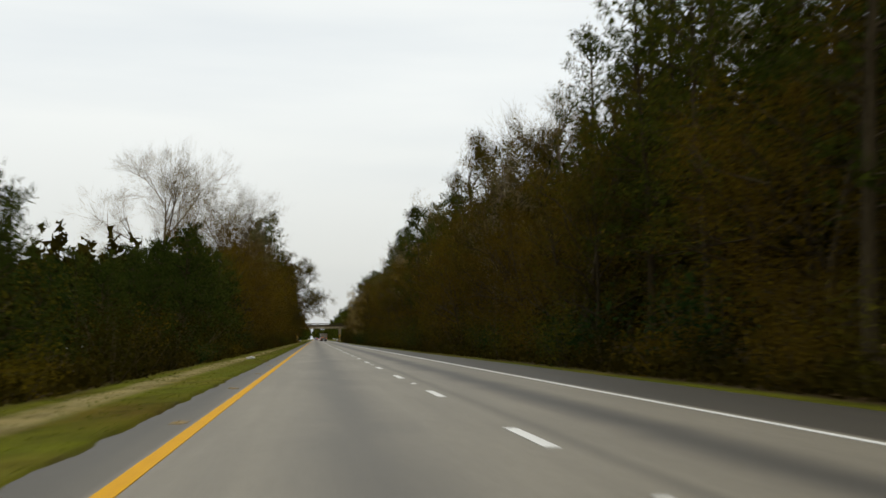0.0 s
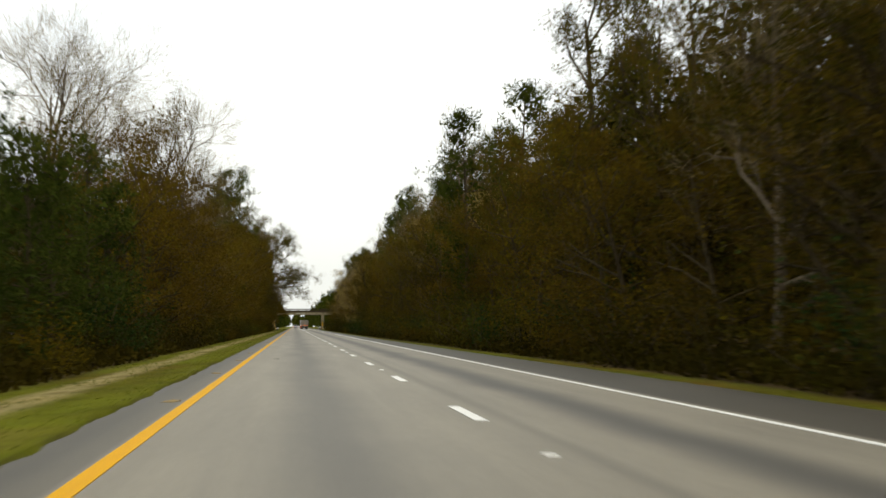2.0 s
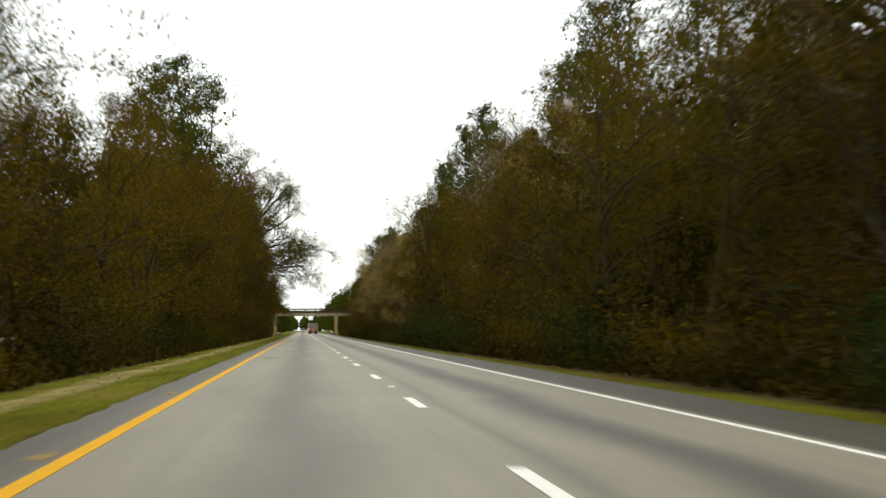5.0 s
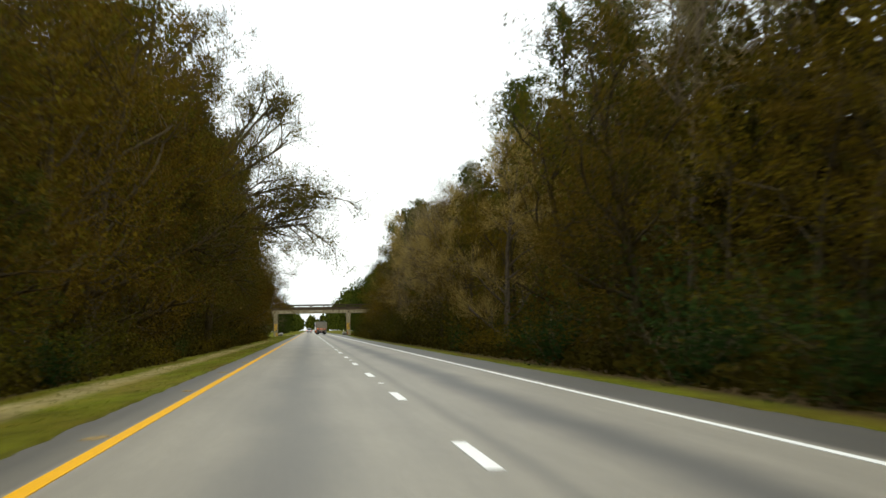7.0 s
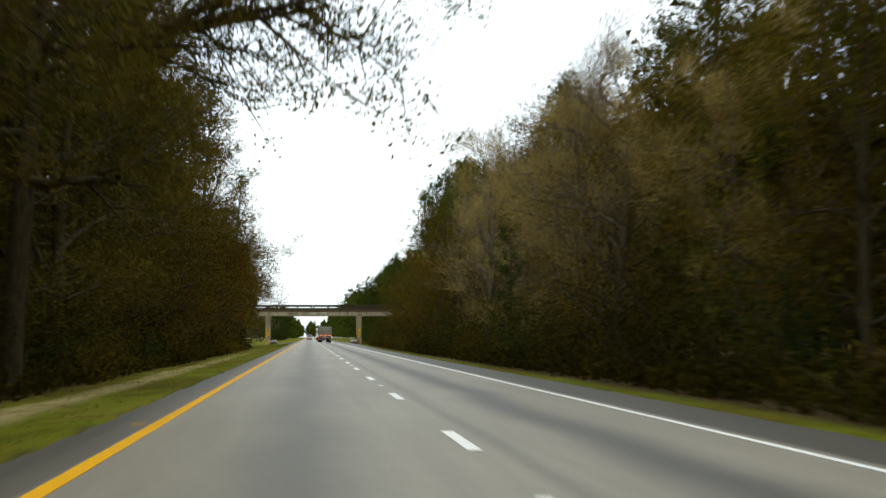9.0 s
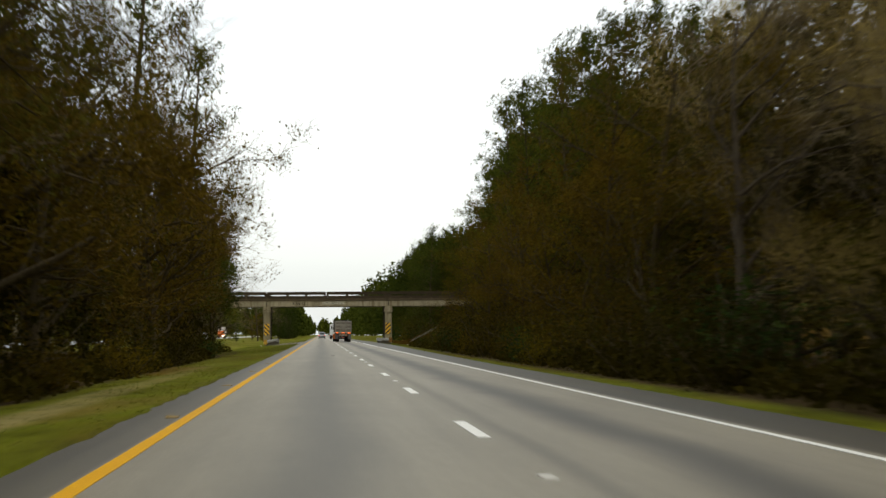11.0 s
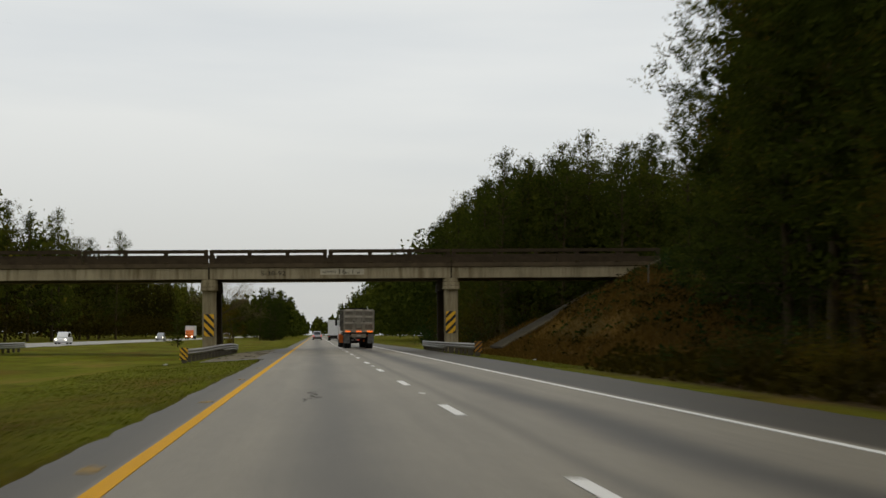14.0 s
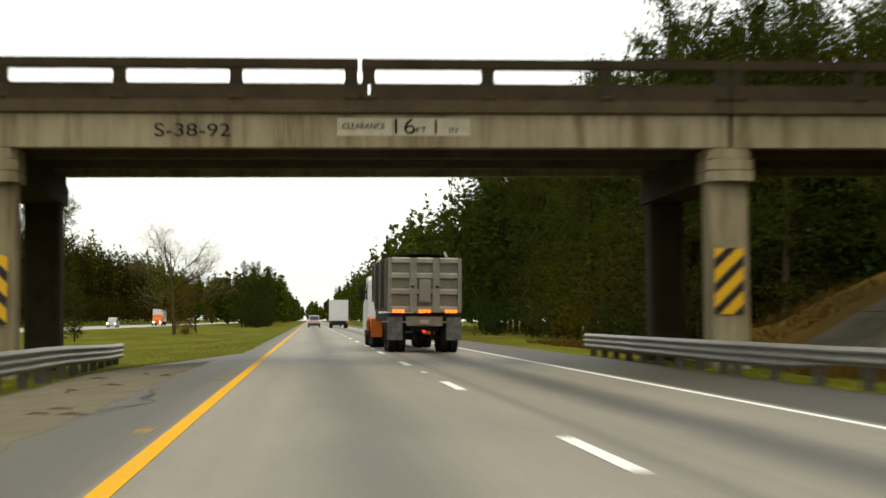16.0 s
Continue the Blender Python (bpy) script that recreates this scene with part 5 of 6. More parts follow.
BARE = [Kind(broadleaf(41, 22, 0.26, 5.6, "bare_tree", "tall leafless grey tree with fine twigs", M_TWIG, 1.1, 1700, kids=(4, 6), bark_mat=M_PALE, bare=True, lift=0.07)),
        Kind(broadleaf(42, 19, 0.24, 4.8, "bare_tree", "leafless grey-brown tree with fine twigs", M_TWIG, 1.0, 1700, kids=(4, 6), bark_mat=M_PALE, bare=True, lift=0.08)),
        Kind(broadleaf(43, 15, 0.16, 4.2, "bare_tree", "leafless thin grey-brown tree at the forest edge", M_TWIG, 1.0, 1800, kids=(4, 6), bark_mat=M_PALE, bare=True, lift=0.06))]
END_BARE = Kind(broadleaf(48, 12, 0.30, 4.6, "bare_tree", "leafless tree with fine spreading twigs at the wood's end", M_TWIG, 0.7, 1900, kids=(5, 8), bark_mat=M_BARK, bare=True, lift=0.04, limbs=((0.55, (1, -0.2, 0.35), 4.6), (0.7, (1, 0.3, 0.5), 4.2))))
BIG_BARE = Kind(broadleaf(47, 23, 0.22, 8.2, "bare_tree", "large leafless grey tree with a wide twiggy crown", M_TWIG, 1.6, 4800, kids=(5, 8), bark_mat=M_PALE, bare=True, lift=0.06))
SHRUBS = [Kind(shrub(51, 4.2, 3.2, M_SHRUB, 0.13, 1250, "brown-green leafy shrub at the forest edge")), Kind(shrub(52, 3.2, 3.0, M_BROWN, 0.13, 1150, "brown-leaved shrub at the forest edge")),
          Kind(shrub(53, 3.6, 3.0, M_GREEN, 0.13, 1200, "dark evergreen shrub at the forest edge")), Kind(shrub(54, 5.5, 3.4, M_OLIVE, 0.13, 1400, "tall olive-leaved shrub at the forest edge"))]

rng = np.random.default_rng(7)


def pick(kinds, weights):
    w = np.asarray(weights, float)
    return kinds[rng.choice(len(kinds), p=w / w.sum())]


CLEAR = ((10.0, 174, 3.8), (9.8, 396, 4.5), (13.0, 362, 4.5), (-10.9, 508, 3.0))


def row(kinds, weights, y0, y1, gap, x0, x1, s0, s1, hug=False):
    """A loose row of trees along the road between y0 and y1."""
    y = y0 + rng.uniform(0, gap)
    while y < y1:
        x = rng.uniform(x0, x1) + (road_right(y) - 6.4 if hug else 0.0)
        if any(math.hypot(x - cx, y - cy) < r for cx, cy, r in CLEAR):
            y += gap * 0.5
            continue
        if not (x > 9 and 592 < y < 612) and not (x > 8.5 and 566 < y < 596 and x < 17):
            pick(kinds, weights).at(x, y, rng.uniform(s0, s1) * (1 - bank_height(x, y) / 26), rng.uniform(0, 360), rng.uniform(0.92, 1.1))
        y += gap * rng.uniform(0.6, 1.4)


# east side: undergrowth, brown edge trees, then bare trees and pines
row(SHRUBS, (3, 3, 1.6, 2), 16, 512, 7.5, 8.0, 9.0, 0.55, 0.85, True)
row(SHRUBS, (3, 3, 2, 3), 18, 516, 9.0, 9.4, 11.5, 0.9, 1.30, True)
row(BROWN + PINES[3:], (2, 3, 2, 3, 1.5), 20, 100, 4.2, 10.4, 13.5, 0.70, 0.95)
row(BROWN + BARE[2:], (2, 4, 3, 3, 0.2), 100, 300, 5.6, 10.4, 12.8, 0.65, 0.95, True)
row(BROWN + BARE[2:] + TAN, (2, 4, 3, 3, 0.5, 0.4, 0.4), 300, 372, 5.8, 10.4, 12.8, 0.65, 0.95, True)
row(TAN + BARE[2:], (4, 4, 2), 372, 428, 3.2, 10.4, 14.5, 0.72, 1.0, True)
row(BROWN, (4, 4, 3, 3), 424, 458, 4.6, 10.4, 13.5, 0.70, 0.95, True)
row(BACK[1:] + PINES[3:], (5, 3), 24, 100, 7.0, 14.0, 17, 0.85, 1.0)
row(BACK + BARE + TAN, (3, 4, 0, 0.2, 0.2, 0.5, 0.5), 100, 470, 9.0, 13.5, 17, 0.85, 1.15)
row(PINES + ROUND, (2, 2, 1, 1, 4, 4), 40, 90, 11.5, 18, 22, 0.85, 1.0)
row(PINES + ROUND, (2, 2, 1, 1, 3, 3), 90, 212, 11.5, 18, 22, 0.66, 0.80)
row(PINES + ROUND, (2, 2, 1, 1, 4, 4), 238, 470, 11.5, 18, 22, 0.85, 1.0)
for x, y, k, turn in ((15.6, 124, 0.92, 60), (15.8, 109, 0.84, 300), (17.6, 117, 0.96, 190), (16.5, 196, 0.92, 15), (16.8, 184, 0.90, 130), (17.5, 206, 0.95, 280), (17.0, 174, 0.94, 65), (14.4, 147, 1.10, 0), (16.4, 155, 1.05, 100), (15.2, 139, 1.0, 220), (17.6, 318, 1.0, 30), (18.4, 307, 0.98, 170), (-13.6, 276, 0.96, 90), (-14.2, 285, 0.98, 260), (-15.2, 293, 1.0, 10)):
    TALL[0].at(x, y, k, turn)
row(PINES[3:], (1,), 28, 90, 8.0, 17.0, 21, 0.82, 0.98)
row(BARE[:2], (3, 3), 60, 104, 10, 17.5, 22, 0.86, 1.02)
row(BARE[:2], (3, 3), 150, 215, 10, 17.5, 22, 0.70, 0.84)
row(BARE[:2], (3, 3), 215, 470, 14, 18.5, 22, 0.92, 1.10)
row(BROWN + PINES[3:], (3, 4, 2, 2, 1.5), 455, 514, 5.4, 10.8, 13.0, 0.65, 0.88, True)
row(BROWN + SHRUBS, (1, 1, 1, 1, 2, 2, 2, 2), 514, 538, 4.0, 13.0, 16, 0.6, 0.85)
row(PINES[3:], (1,), 462, 520, 4.6, 14.0, 17, 0.75, 0.92)
row(TALL, (1, 4), 452, 522, 5.5, 14.0, 17.5, 0.72, 0.92)
row(FAR_PINES, (1, 1), 455, 560, 4.0, 18.0, 22.0, 0.85, 1.0)
row(PINES[3:] + LAYERED, (0.6, 2, 2), 498, 556, 4.6, 17.8, 22, 0.84, 1.0)
row(PINES[3:], (1,), 545, 578, 5, 23, 31, 0.62, 0.82)
row(BROWN[2:] + SHRUBS, (1, 2, 3, 1, 3, 2), 526, 560, 3.4, 19.0, 24, 0.75, 1.0)
row(SHRUBS, (4, 1, 4, 1), 510, 538, 2.6, 7.9, 9.4, 0.26, 0.40)
row(SHRUBS, (4, 1, 4, 1), 514, 534, 3.4, 10.4, 13.0, 0.42, 0.66)
row(SHRUBS, (3, 1, 5, 1), 568, 594, 3.2, 19.0, 27, 0.42, 0.62)
for x, y, k, turn in ((22.8, 594.5, 0.62, 0), (24.6, 593, 0.74, 80), (26.8, 591, 0.85, 170)):
    SHRUBS[2].at(x, y, k, turn, 1.0, "dark evergreen shrub beside the bridge end")
for x, y, k, turn in ((22.4, 576, 1.0, 0), (25.6, 571, 1.02, 70), (29.5, 577, 1.05, 150), (23.6, 562, 0.95, 240), (20.6, 552, 0.92, 140)):
    LAYERED[0].at(x, y, k, turn)
for x, y, k, turn in ((21.6, 567, 0.86, 20), (22.2, 557, 0.95, 110), (28.0, 566, 1.0, 200), (25.0, 577, 0.80, 300)):
    LAYERED[1].at(x, y, k, turn)
for x, y, k, turn in ((21.0, 574, 0.95, 0), (22.2, 579, 1.1, 60), (21.6, 568, 1.1, 130), (23.0, 579, 1.15, 200), (21.8, 571, 1.2, 250), (25.4, 576, 1.2, 310), (20.0, 565, 0.9, 20), (24.4, 568, 1.25, 100), (19.0, 557, 0.85, 160), (28.0, 579, 1.2, 220)):
    YOUNG[1].at(x, y, k, turn, 1.0, "dense bushy dark pine on the bridge bank")
row(FAR_PINES, (1, 1), 640, 745, 3.6, 17.2, 20, 0.87, 0.97)
row(FAR_PINES, (1, 1), 638, 735, 2.6, 20, 25, 0.95, 1.05)
row(FAR_PINES, (1, 1), 636, 690, 2.8, 25, 31, 0.95, 1.05)
row(FAR_PINES, (1, 1), 634, 672, 2.0, 31, 48, 0.95, 1.04)
row(SHRUBS, (3, 1, 4, 1), 630, 700, 7, 12.5, 15, 0.9, 1.3)
row(SHRUBS, (3, 1, 5, 1), 632, 652, 2.0, 15, 32, 1.2, 1.7)
for x, y, k in ((15.0, 345, 0.62), (17.0, 353, 0.72), (14.2, 338, 0.60), (16.5, 330, 0.68)):
    PINES[3].at(x, y, k, 40 * x)
BOUGH.at(9.8, 398, 0.46, 30, 1.0, "small dark green pine among bare trees")
BOUGH.at(10.6, 177, 1.0, 10)
BOUGH.at(13.4, 171, 1.08, 200)
BOUGH.at(13.2, 364, 0.72, 120)
for x, y, k, turn in ((22.6, 240, 0.92, 90), (22.4, 292, 1.06, 300), (21.1, 345, 1.03, 10), (20.4, 341, 0.92, 60), (21.7, 387.5, 0.88, 150), (16.8, 508.7, 0.92, 220)):
    ROUND[0].at(x, y, k, turn)

# a bleached dead snag leaning its one limb out of the wood
snag, ground_z = Wood(), ground_height(13.6, 335.8)
snag.limb([Vector((0, 0, -0.4)), Vector((0.05, 0, 2.0)), Vector((0, 0.05, 3.7)), Vector((-0.1, 0.1, 5.6))], [0.11, 0.09, 0.075, 0.03], 7)
dead = tagged(new("dead_tree"), "bleached dead snag with one limb leaning out of the wood", "tree", "roadside bare trees")
dead.matrix_basis = pose(13.6, 335.8, ground_z)
piece("trunk", mesh_of("trunk", snag.v, snag.f, M_DEAD, True), dead)
limb = Wood()
limb.limb([Vector((0, 0.04, 3.68)), Vector((-1.0, 0.35, 3.4)), Vector((-2.1, 0.8, 3.0)), Vector((-3.1, 1.35, 2.62))], [0.06, 0.05, 0.038, 0.018], 6)
limb.limb([Vector((-1.6, 0.6, 3.2)), Vector((-2.1, 0.5, 3.35)), Vector((-2.7, 0.6, 3.42))], [0.028, 0.022, 0.01], 5)
piece("limb", mesh_of("limb", limb.v, limb.f, M_DEAD, True), dead)

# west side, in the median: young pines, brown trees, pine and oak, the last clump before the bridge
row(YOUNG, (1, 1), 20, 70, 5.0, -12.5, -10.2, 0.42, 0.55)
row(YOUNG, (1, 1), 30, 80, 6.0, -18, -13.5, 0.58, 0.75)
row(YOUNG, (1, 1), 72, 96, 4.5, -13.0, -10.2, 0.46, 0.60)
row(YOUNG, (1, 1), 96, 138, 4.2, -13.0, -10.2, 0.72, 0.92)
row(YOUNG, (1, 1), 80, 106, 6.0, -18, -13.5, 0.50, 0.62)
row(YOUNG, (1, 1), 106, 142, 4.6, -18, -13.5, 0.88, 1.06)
for x, y, k, turn in ((-10.9, 276, 0.95, 0), (-11.6, 284, 0.9, 90), (-12.4, 270, 1.0, 200), (-10.8, 291, 0.7, 300)):
    YOUNG[0].at(x, y, k, turn)
row(SHRUBS, (3, 3, 2, 2), 14, 474, 8.5, -9.1, -8.0, 0.42, 0.65)
row(SHRUBS, (3, 3, 2, 3), 20, 478, 10.5, -11.6, -9.6, 0.75, 1.2)
row(BROWN, (3, 5, 2, 2), 142, 200, 4.6, -12.6, -10.4, 0.78, 1.0)
row(BROWN, (3, 5, 2, 2), 200, 258, 5.5, -12.6, -10.2, 0.80, 1.0)
row(BROWN, (3, 5, 3, 1), 258, 288, 4.4, -13.2, -10.2, 0.88, 1.05)
row(BROWN, (3, 5, 2, 2), 288, 318, 5.0, -12.6, -10.2, 0.95, 1.2)
row(TALL, (1, 3), 291, 318, 6.0, -15.0, -12.0, 0.74, 0.88)
row(BACK, (3, 2), 148, 200, 4.4, -18.0, -14.0, 0.80, 0.95)
row(BACK, (3, 2), 200, 318, 6.5, -18.0, -14.0, 0.80, 0.98)
row(TALL, (2, 3), 315, 332, 4.4, -13.2, -11.2, 0.94, 1.06)
row(TALL, (3, 2), 332, 380, 7.0, -12.6, -10.4, 0.88, 1.0)
row(TALL, (3, 2), 380, 425, 5.0, -12.6, -10.4, 0.95, 1.08)
row(BROWN + PINES[3:], (3, 2, 4, 2, 3), 430, 482, 5.0, -13.0, -10.4, 0.80, 1.10)
row(BACK + PINES[3:], (2, 4, 4), 330, 486, 6.5, -19, -14.0, 0.95, 1.25)
row(BARE, (2, 2, 3), 482, 506, 9.0, -15.5, -13.0, 0.80, 1.0)
BIG_BARE.at(-22.4, 180, 1.04, 200)
BIG_BARE.at(-15.8, 190, 0.86, 130)
BIG_BARE.at(-13.2, 204, 0.60, 250)
BARE[1].at(-14.5, 212, 1.0, 80)
BARE[0].at(17.4, 111, 1.0, 0)
BARE[0].at(18.4, 121, 1.02, 120)
ROUND[0].at(-12.0, 316, 1.22, 40, 0.83, "tall round-headed pine above the brown median trees")
PINES[0].at(-15.5, 300, 0.95, 190)
REACH = ((0.50, (1, -0.25, 0.26), 7.4), (0.53, (1, 0.3, 0.24), 7.4), (0.56, (1, -0.45, 0.30), 8.0), (0.58, (1, 0.1, 0.40), 8.0), (0.66, (1, 0.4, 0.5), 7.0), (0.50, (0.5, -1, 0.3), 6.0), (0.74, (0.9, -0.4, 0.7), 6.4), (0.80, (0.9, 0.2, 0.8), 6.4), (0.86, (0.8, -0.3, 1.0), 5.6), (0.92, (0.7, 0.3, 1.1), 5.0))
OAK = Kind(broadleaf(61, 20, 0.34, 4.6, "oak_tree", "large oak with long limbs over the road and sparse olive leaves", M_OAK, 0.12, 30000, kids=(4, 7), scatter=0.26, inner=0, lift=0.015, spray=7000, spray_size=0.6, limbs=REACH))
TALL[0].at(-9.9, 337, 0.95, 70)
OAK.at(-9.0, 352, 1.0, 0)
OAK.at(-10.8, 336, 1.0, 200)
OAK.at(-11.2, 369, 1.0, 110)
END_BARE.at(-13.2, 509, 1.05, 10)
TALL[1].at(-14.1, 486, 0.84, 40)
BROWN[2].at(-12.4, 479, 1.1, 250)
BARE[0].at(-14.2, 503, 0.90, 30, 0.9)
END_BARE.at(-14.6, 503, 1.05, 60)
END_BARE.at(-12.6, 501, 1.10, 250)
BARE[0].at(-15.0, 513, 0.70, 90, 0.9)
for x, y, k, turn in ((-11.2, 512.0, 0.95, 15), (-12.4, 508, 1.05, 130), (-10.7, 507.0, 0.86, 300), (-11.2, 501, 0.95, 60), (-10.9, 494, 0.92, 210), (-12.6, 497, 1.1, 340), (-11.2, 487, 0.95, 100)):
    END_PINE.at(x, y, k, turn)
for x, y, k, turn in ((-11.4, 516, 0.60, 10), (-12.9, 512, 0.66, 100), (-13.6, 511, 0.7, 310)):
    BARE[2].at(x, y, k, turn, 1.1)
row(SHRUBS, (1, 5, 0.5, 1), 480, 516, 2.4, -12.8, -10.6, 0.62, 0.90)
row(SHRUBS, (1, 5, 0.5, 1), 484, 516, 3.0, -15.5, -12.8, 0.80, 1.10)
# beyond the bridge, in the median and across the opposite carriageway
END_BARE.at(-16.0, 712, 1.12, 10, 0.80, "lone leafless tree standing in the grass median")
SHRUBS[1].at(-15.0, 714, 0.6, 0)
YOUNG[1].at(-17.9, 662, 0.50, 60, 0.75, "little young pine in the median grass")
BROWN[1].at(-15.6, 735, 0.56, 40, 1.0, "small brown-leaved tree in the grass median")
BROWN[1].at(-18.6, 740, 0.52, 150, 1.0, "small brown-leaved tree in the grass median")
row(FAR_PINES + YOUNG, (2, 2, 2, 2), 843, 930, 4.2, -16, -11.0, 0.56, 0.68)
row(YOUNG, (1, 1), 836, 900, 5, -16, -11.0, 0.8, 1.1)
row(FAR_PINES, (1, 1), 640, 860, 13, -56, -50, 1.0, 1.2)

# woods too far off to tell tree from tree


def far_wood(name, label, x0, x1, y0, y1, height, count, leaf, mat, seed, crowns, wide=1.0, taper=0.95):
    """Distant canopy: many overlapping crowns of leaf clumps with an uneven outline."""
    g = np.random.default_rng(seed)
    cs, cores = [], []
    for _ in range(crowns):
        cx, cy, h, r = g.uniform(x0, x1), g.uniform(y0, y1), height * g.uniform(0.84, 1.05), g.uniform(1.8, 3.4) * wide
        for share, lo, hi, slim, out in ((0.68, 0.55, 1.0, 1.0, cs), (0.32, 0.1, 0.78, 0.6, cores)):
            k = max(4, int(count / crowns * share))
            q = g.normal(size=(k, 3))
            q /= np.linalg.norm(q, axis=1)[:, None]
            q *= g.uniform(lo, hi, (k, 1))
            zz = h * 0.52 + q[:, 2] * h * 0.48
            rr = slim * r * (1.15 - taper * np.clip((zz / h - 0.4) / 0.6, 0, 1))
            out.append(np.stack([cx + q[:, 0] * rr, cy + q[:, 1] * rr, zz + ground_height(cx, cy)], 1))
    v, f = joined(cards(g, np.concatenate(cs), leaf, slim=0.7), cards(g, np.concatenate(cores), min(3.4, max(0.5, leaf * 1.5)), slim=0.9))
    return tagged(new(name, mesh_of(name, v, f, mat)), label, "forest", kind="stuff")


far_wood("far_woods", "distant dark green pine wood along the road", 12, 36, 735, 1500, 20, 46000, 0.9, M_PINE, 71, 420)
far_wood("far_woods", "distant dark green pine wood in the median", -30, -9, 900, 1600, 14, 34000, 1.1, M_PINE, 72, 340)
far_wood("far_woods", "dark pine wood beyond the opposite carriageway", -85, -52, 560, 1500, 25, 70000, 0.85, M_PINE, 73, 480, 1.5)
far_wood("far_woods", "dark leafy edge of the wood beyond the opposite carriageway", -62, -53, 590, 1150, 21.5, 150000, 0.42, M_SHRUB, 95, 430, 1.25, 0.6)
far_wood("far_woods", "dark undergrowth at the foot of the far wood", -57, -51.5, 560, 1200, 8, 70000, 0.4, M_SHRUB, 97, 420, 1.25, 0.5)
far_wood("far_woods", "deep pine wood behind the opposite carriageway", -190, -90, 480, 1600, 23, 16000, 3.2, M_PINE, 79, 200, 2.5)
far_wood("far_woods", "deep pine wood on the outer side of the road", 62, 150, 560, 1600, 22, 12000, 3.2, M_PINE, 80, 160, 2.5)
far_wood("far_woods", "dark pine wood on the rise behind the bridge bank", 29, 60, 645, 780, 20, 46000, 0.45, M_PINE, 77, 200, 1.0, 1.05)
far_wood("far_woods", "dense dark pine stand just beyond the bridge", 19.5, 34, 642, 700, 20.0, 130000, 0.24, M_PINE, 83, 260, 0.85, 1.0)
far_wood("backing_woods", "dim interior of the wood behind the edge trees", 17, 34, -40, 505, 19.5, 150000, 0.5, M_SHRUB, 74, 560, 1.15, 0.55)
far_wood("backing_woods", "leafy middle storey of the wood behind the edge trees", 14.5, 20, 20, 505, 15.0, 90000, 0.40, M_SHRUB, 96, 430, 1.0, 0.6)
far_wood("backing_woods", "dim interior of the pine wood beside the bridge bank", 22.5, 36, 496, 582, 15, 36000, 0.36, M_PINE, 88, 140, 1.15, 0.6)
far_wood("far_woods", "pine wood closing in along the road beyond the bridge", 14, 27, 698, 880, 18.5, 60000, 0.4, M_PINE, 89, 230)
far_wood("far_woods", "tall dark pine stand behind the bridge end", 27, 50, 638, 682, 21.5, 120000, 0.24, M_PINE, 85, 230, 0.85, 1.0)
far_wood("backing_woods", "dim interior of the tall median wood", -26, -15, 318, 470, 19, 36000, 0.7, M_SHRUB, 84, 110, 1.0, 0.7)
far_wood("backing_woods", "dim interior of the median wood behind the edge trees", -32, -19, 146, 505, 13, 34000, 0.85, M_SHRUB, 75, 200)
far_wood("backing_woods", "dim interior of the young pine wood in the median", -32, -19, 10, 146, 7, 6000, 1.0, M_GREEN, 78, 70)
# Added beyond the woods in sight; fills the surroundings and blocks horizon light.
far_wood("outer_woods", "added pine and oak wood on the outer side of the road", 36, 170, -160, 600, 18, 42000, 3.0, M_SHRUB, 86, 820, 2.4)
far_wood("outer_woods", "added pine wood beyond the opposite carriageway", -170, -54, -160, 560, 19, 38000, 3.0, M_PINE, 87, 740, 2.4)
far_wood("far_woods", "hazy woods where the road runs out of sight", -90, 90, 1700, 2100, 17, 9000, 4.0, M_PINE, 76, 160)

# brambles and low leafy growth along the foot of the woods


def undergrowth(label, side, near, y0, y1, count, seed):
    g = np.random.default_rng(seed)
    y = g.uniform(y0, y1, count)
    u = g.uniform(0, 1, count) ** 0.8
    lump = np.array([0.5 + 0.5 * noise.noise((v * 0.35, seed, 0)) for v in y])
    x = np.array([near(v) for v in y]) + side * (u * 2.2 - 0.25 * lump)
    z = g.uniform(0, 1, count) ** 1.3 * (0.25 + 1.1 * lump * np.minimum(1, 0.35 + u))
    c = np.stack([x, y, z + np.array([ground_height(a, b) for a, b in zip(x, y)])], 1)
    v, f = cards(g, c, 0.22, slim=0.7)
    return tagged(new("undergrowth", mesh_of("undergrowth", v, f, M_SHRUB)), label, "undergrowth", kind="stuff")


def bank_cover(label, mat, count, size, x0, x1, y0, y1, seed, gap):
    """Patches of low vines on the bridge bank."""
    g = np.random.default_rng(seed)
    c = []
    while len(c) < count:
        x, y = g.uniform(x0, x1), g.uniform(y0, y1)
        if noise.noise((x * 0.75, y * 0.6, seed)) > gap - 0.35 * (x - x0) / (x1 - x0):
            c.append((x, y, ground_height(x, y) + abs(g.normal()) * 0.22))
    v, f = cards(g, c, size, slim=0.7)
    return tagged(new("bank_vines", mesh_of("bank_vines", v, f, mat)), label, "ground cover", kind="stuff")


bank_cover("dark vines and brambles in patches on the bridge bank", M_SHRUB, 4500, 0.20, 10.5, 27, 550, 596, 93, 0.36)
bank_cover("low dark green growth on the bridge bank", M_GREEN, 3500, 0.20, 13, 28, 555, 596, 94, 0.36)
undergrowth("dark brambles and low leafy growth at the foot of the wood", 1, lambda y: road_right(y) + 1.45, 10, 545, 36000, 91)
undergrowth("dark brambles and low growth along the median wood", -1, lambda y: -8.1 - 1.6 * smooth(470, 490, y), 10, 515, 27000, 92)

# grass


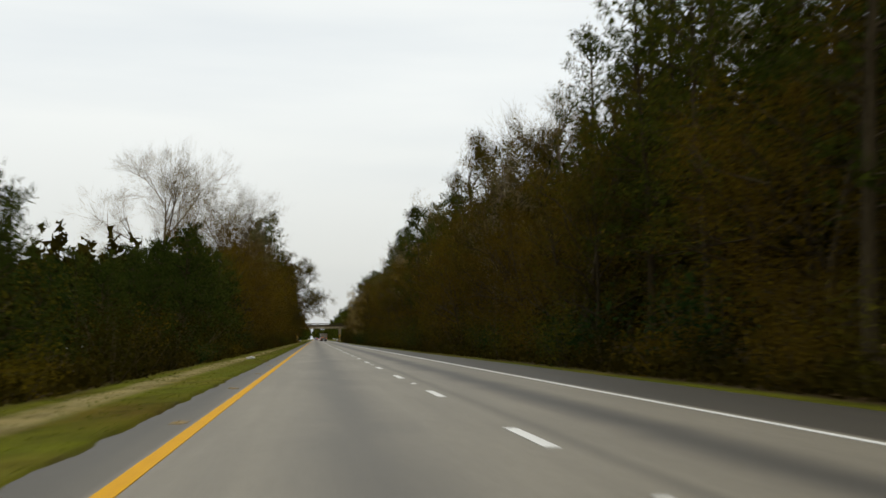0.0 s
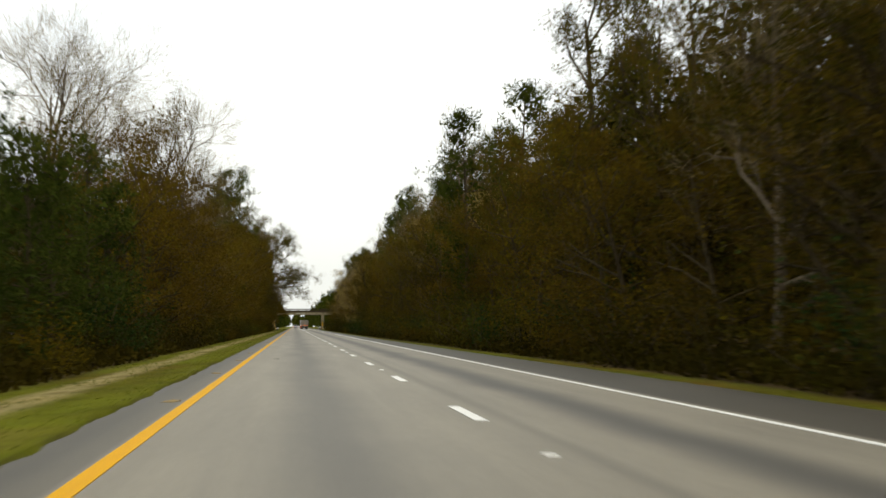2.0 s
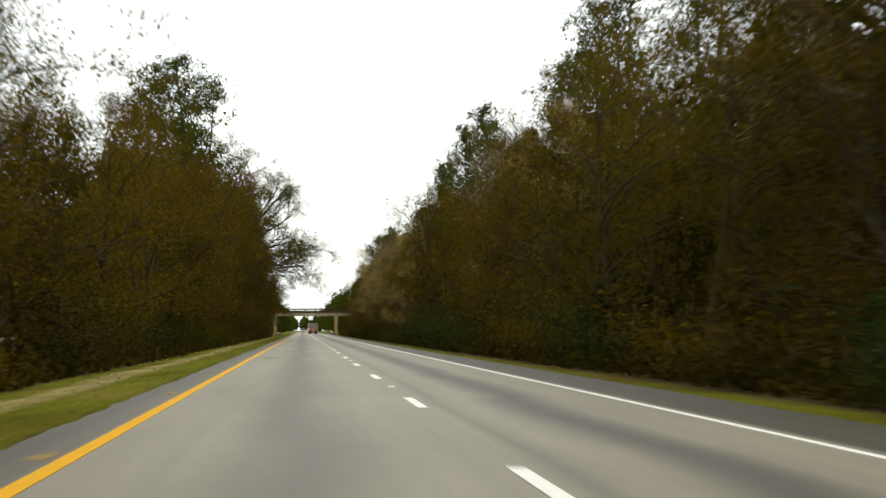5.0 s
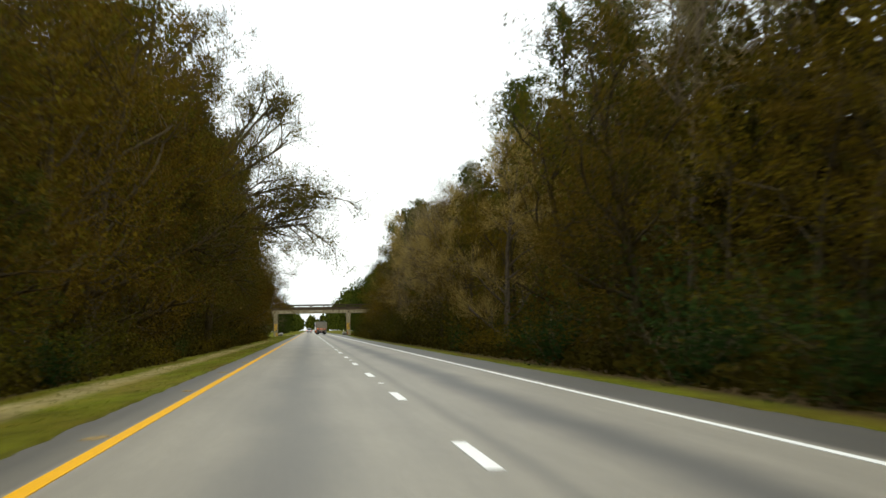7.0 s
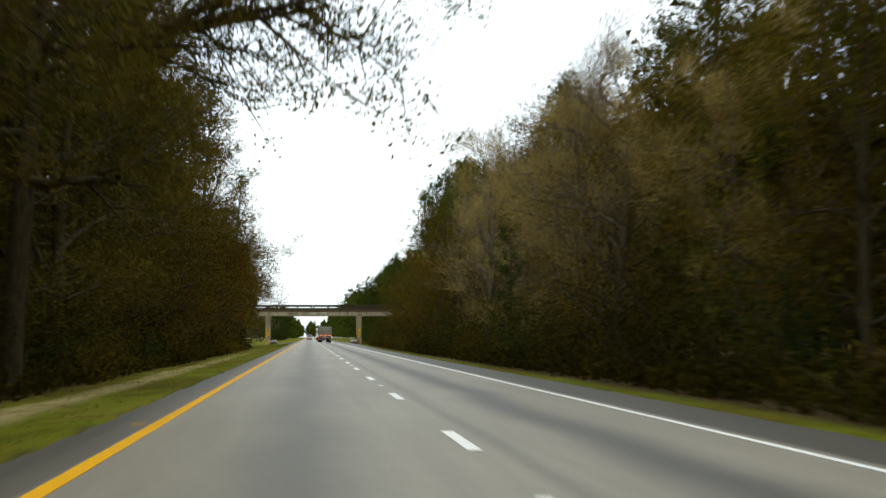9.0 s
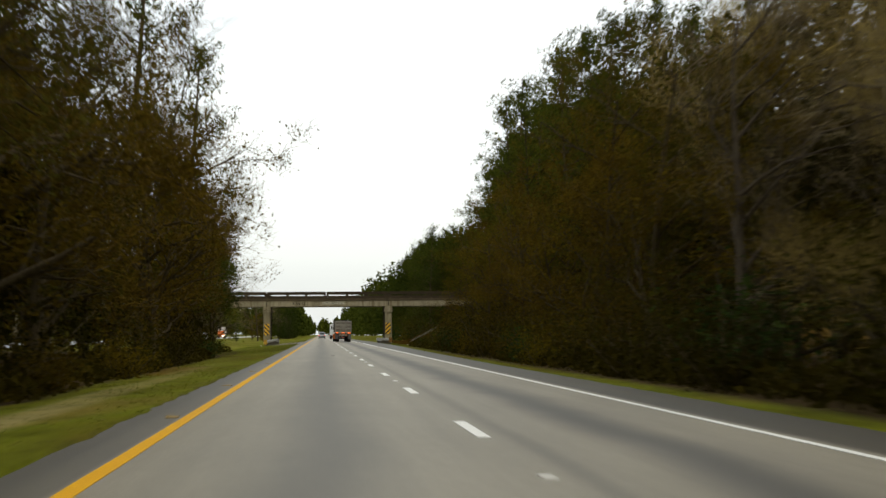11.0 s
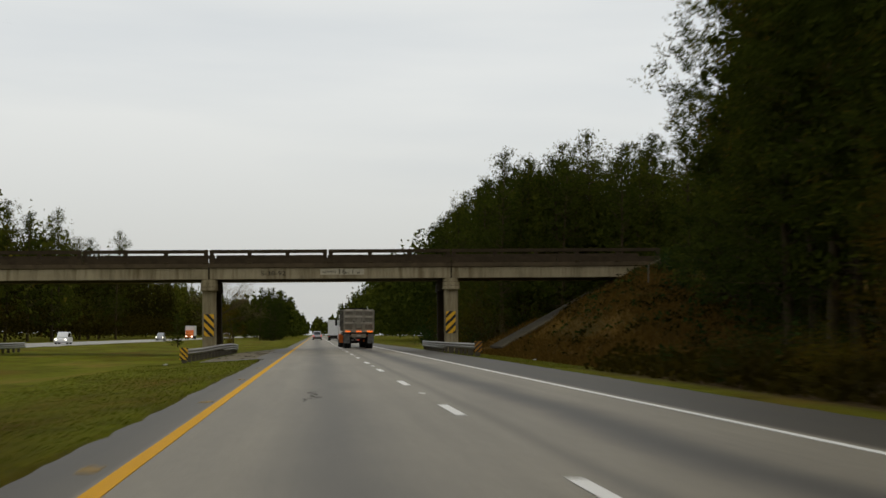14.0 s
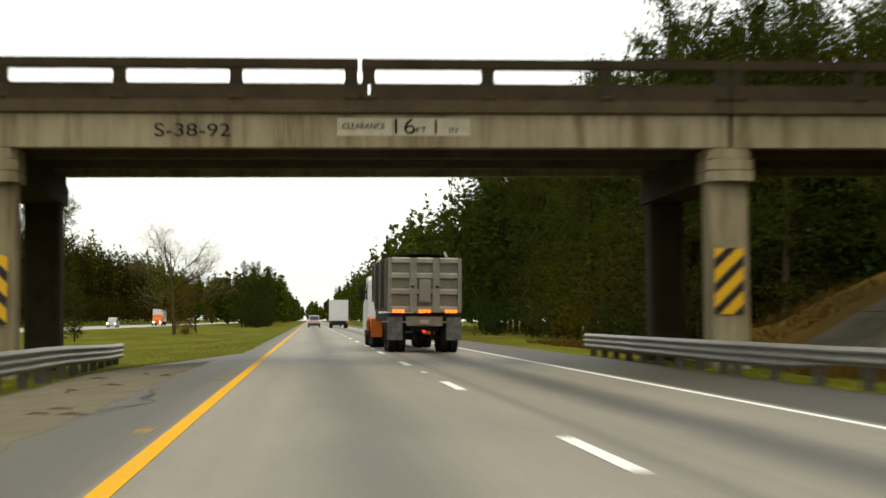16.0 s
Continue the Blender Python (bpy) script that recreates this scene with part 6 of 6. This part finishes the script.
def grass(name, label, strips, count, size, mat, seed):
    g = np.random.default_rng(seed)
    v, f = [], []
    for x0, x1, y0, y1, share in strips:
        k = int(count * share)
        xs_, ys_ = g.uniform(0, 1, k), g.uniform(y0, y1, k)
        for u, y in zip(xs_, ys_):
            a = x0(y) if callable(x0) else x0
            b = x1(y) if callable(x1) else x1
            x = a + (b - a) * u
            az, h = g.uniform(0, math.tau), size * g.uniform(0.5, 1.3)
            dx, dy = math.cos(az), math.sin(az)
            z, w, i = ground_height(x, y) - 0.01, 0.018 + 0.02 * g.uniform(), len(v)
            lx, ly = g.normal() * h * 0.45, g.normal() * h * 0.45
            v += [(x - dx * w, y - dy * w, z), (x + dx * w, y + dy * w, z), (x + lx, y + ly, z + h)]
            f.append((i, i + 1, i + 2))
    return tagged(new(name, mesh_of(name, v, f, mat)), label, "grass", kind="stuff")


grass("grass", "short mown verge grass, green with straw", [(-8.4, lambda y: road_left(y) - 0.03, 5, 200, 0.30), (-8.2, lambda y: road_left(y) - 0.03, 200, 480, 0.28), (-9.6, lambda y: road_left(y) - 0.03, 480, 660, 0.22),
      (lambda y: road_right(y) + 0.03, lambda y: road_right(y) + 1.7, 10, 570, 0.20)], 36000, 0.032, M_BLADE, 81)
grass("grass", "rough clumpy verge grass before the bridge", [(-10.5, lambda y: road_left(y) - 0.05, 490, 563, 0.60), (lambda y: road_right(y) + 0.1, 8.6, 545, 600, 0.25)], 30000, 0.036, M_BLADE, 83)
grass("dry_grass", "dry brown grass and vines on the bridge bank", [(8.6, 23, 545, 598, 0.85), (9, 16, 608, 640, 0.12), (12, 23, 596.6, 598.3, 0.05)], 44000, 0.30, M_DRY, 82)

grass("verge_rim", "ragged dead grass and soil along the pavement's edge", [(lambda y: road_left(y) - 0.10, lambda y: road_left(y) + 0.14, 5, 60, 0.20), (lambda y: road_left(y) - 0.10, lambda y: road_left(y) + 0.14, 60, 300, 0.42), (lambda y: road_left(y) - 0.10, lambda y: road_left(y) + 0.14, 300, 562, 0.38)], 40000, 0.07, M_RIM, 98)

# small litter on the verge
for x, y, s in ((-5.9, 82.5, 0.26), (-9.0, 561, 0.10), (8.6, 563, 0.09)):
    t = thing("litter", "crumpled pale scrap of litter on the verge", "litter", "verge litter", m=pose(x, y, ground_height(x, y), 0, 0, 30))
    bm = bmesh.new()
    bmesh.ops.create_icosphere(bm, subdivisions=2, radius=s)
    for v in bm.verts:
        v.co *= 1 + 0.5 * noise.noise(v.co * 9 + Vector((x, y, 0)))
        v.co.z = max(0.0, v.co.z * 0.45 + 0.04)
    part("scrap", bm, M_BIRDWHITE, t)
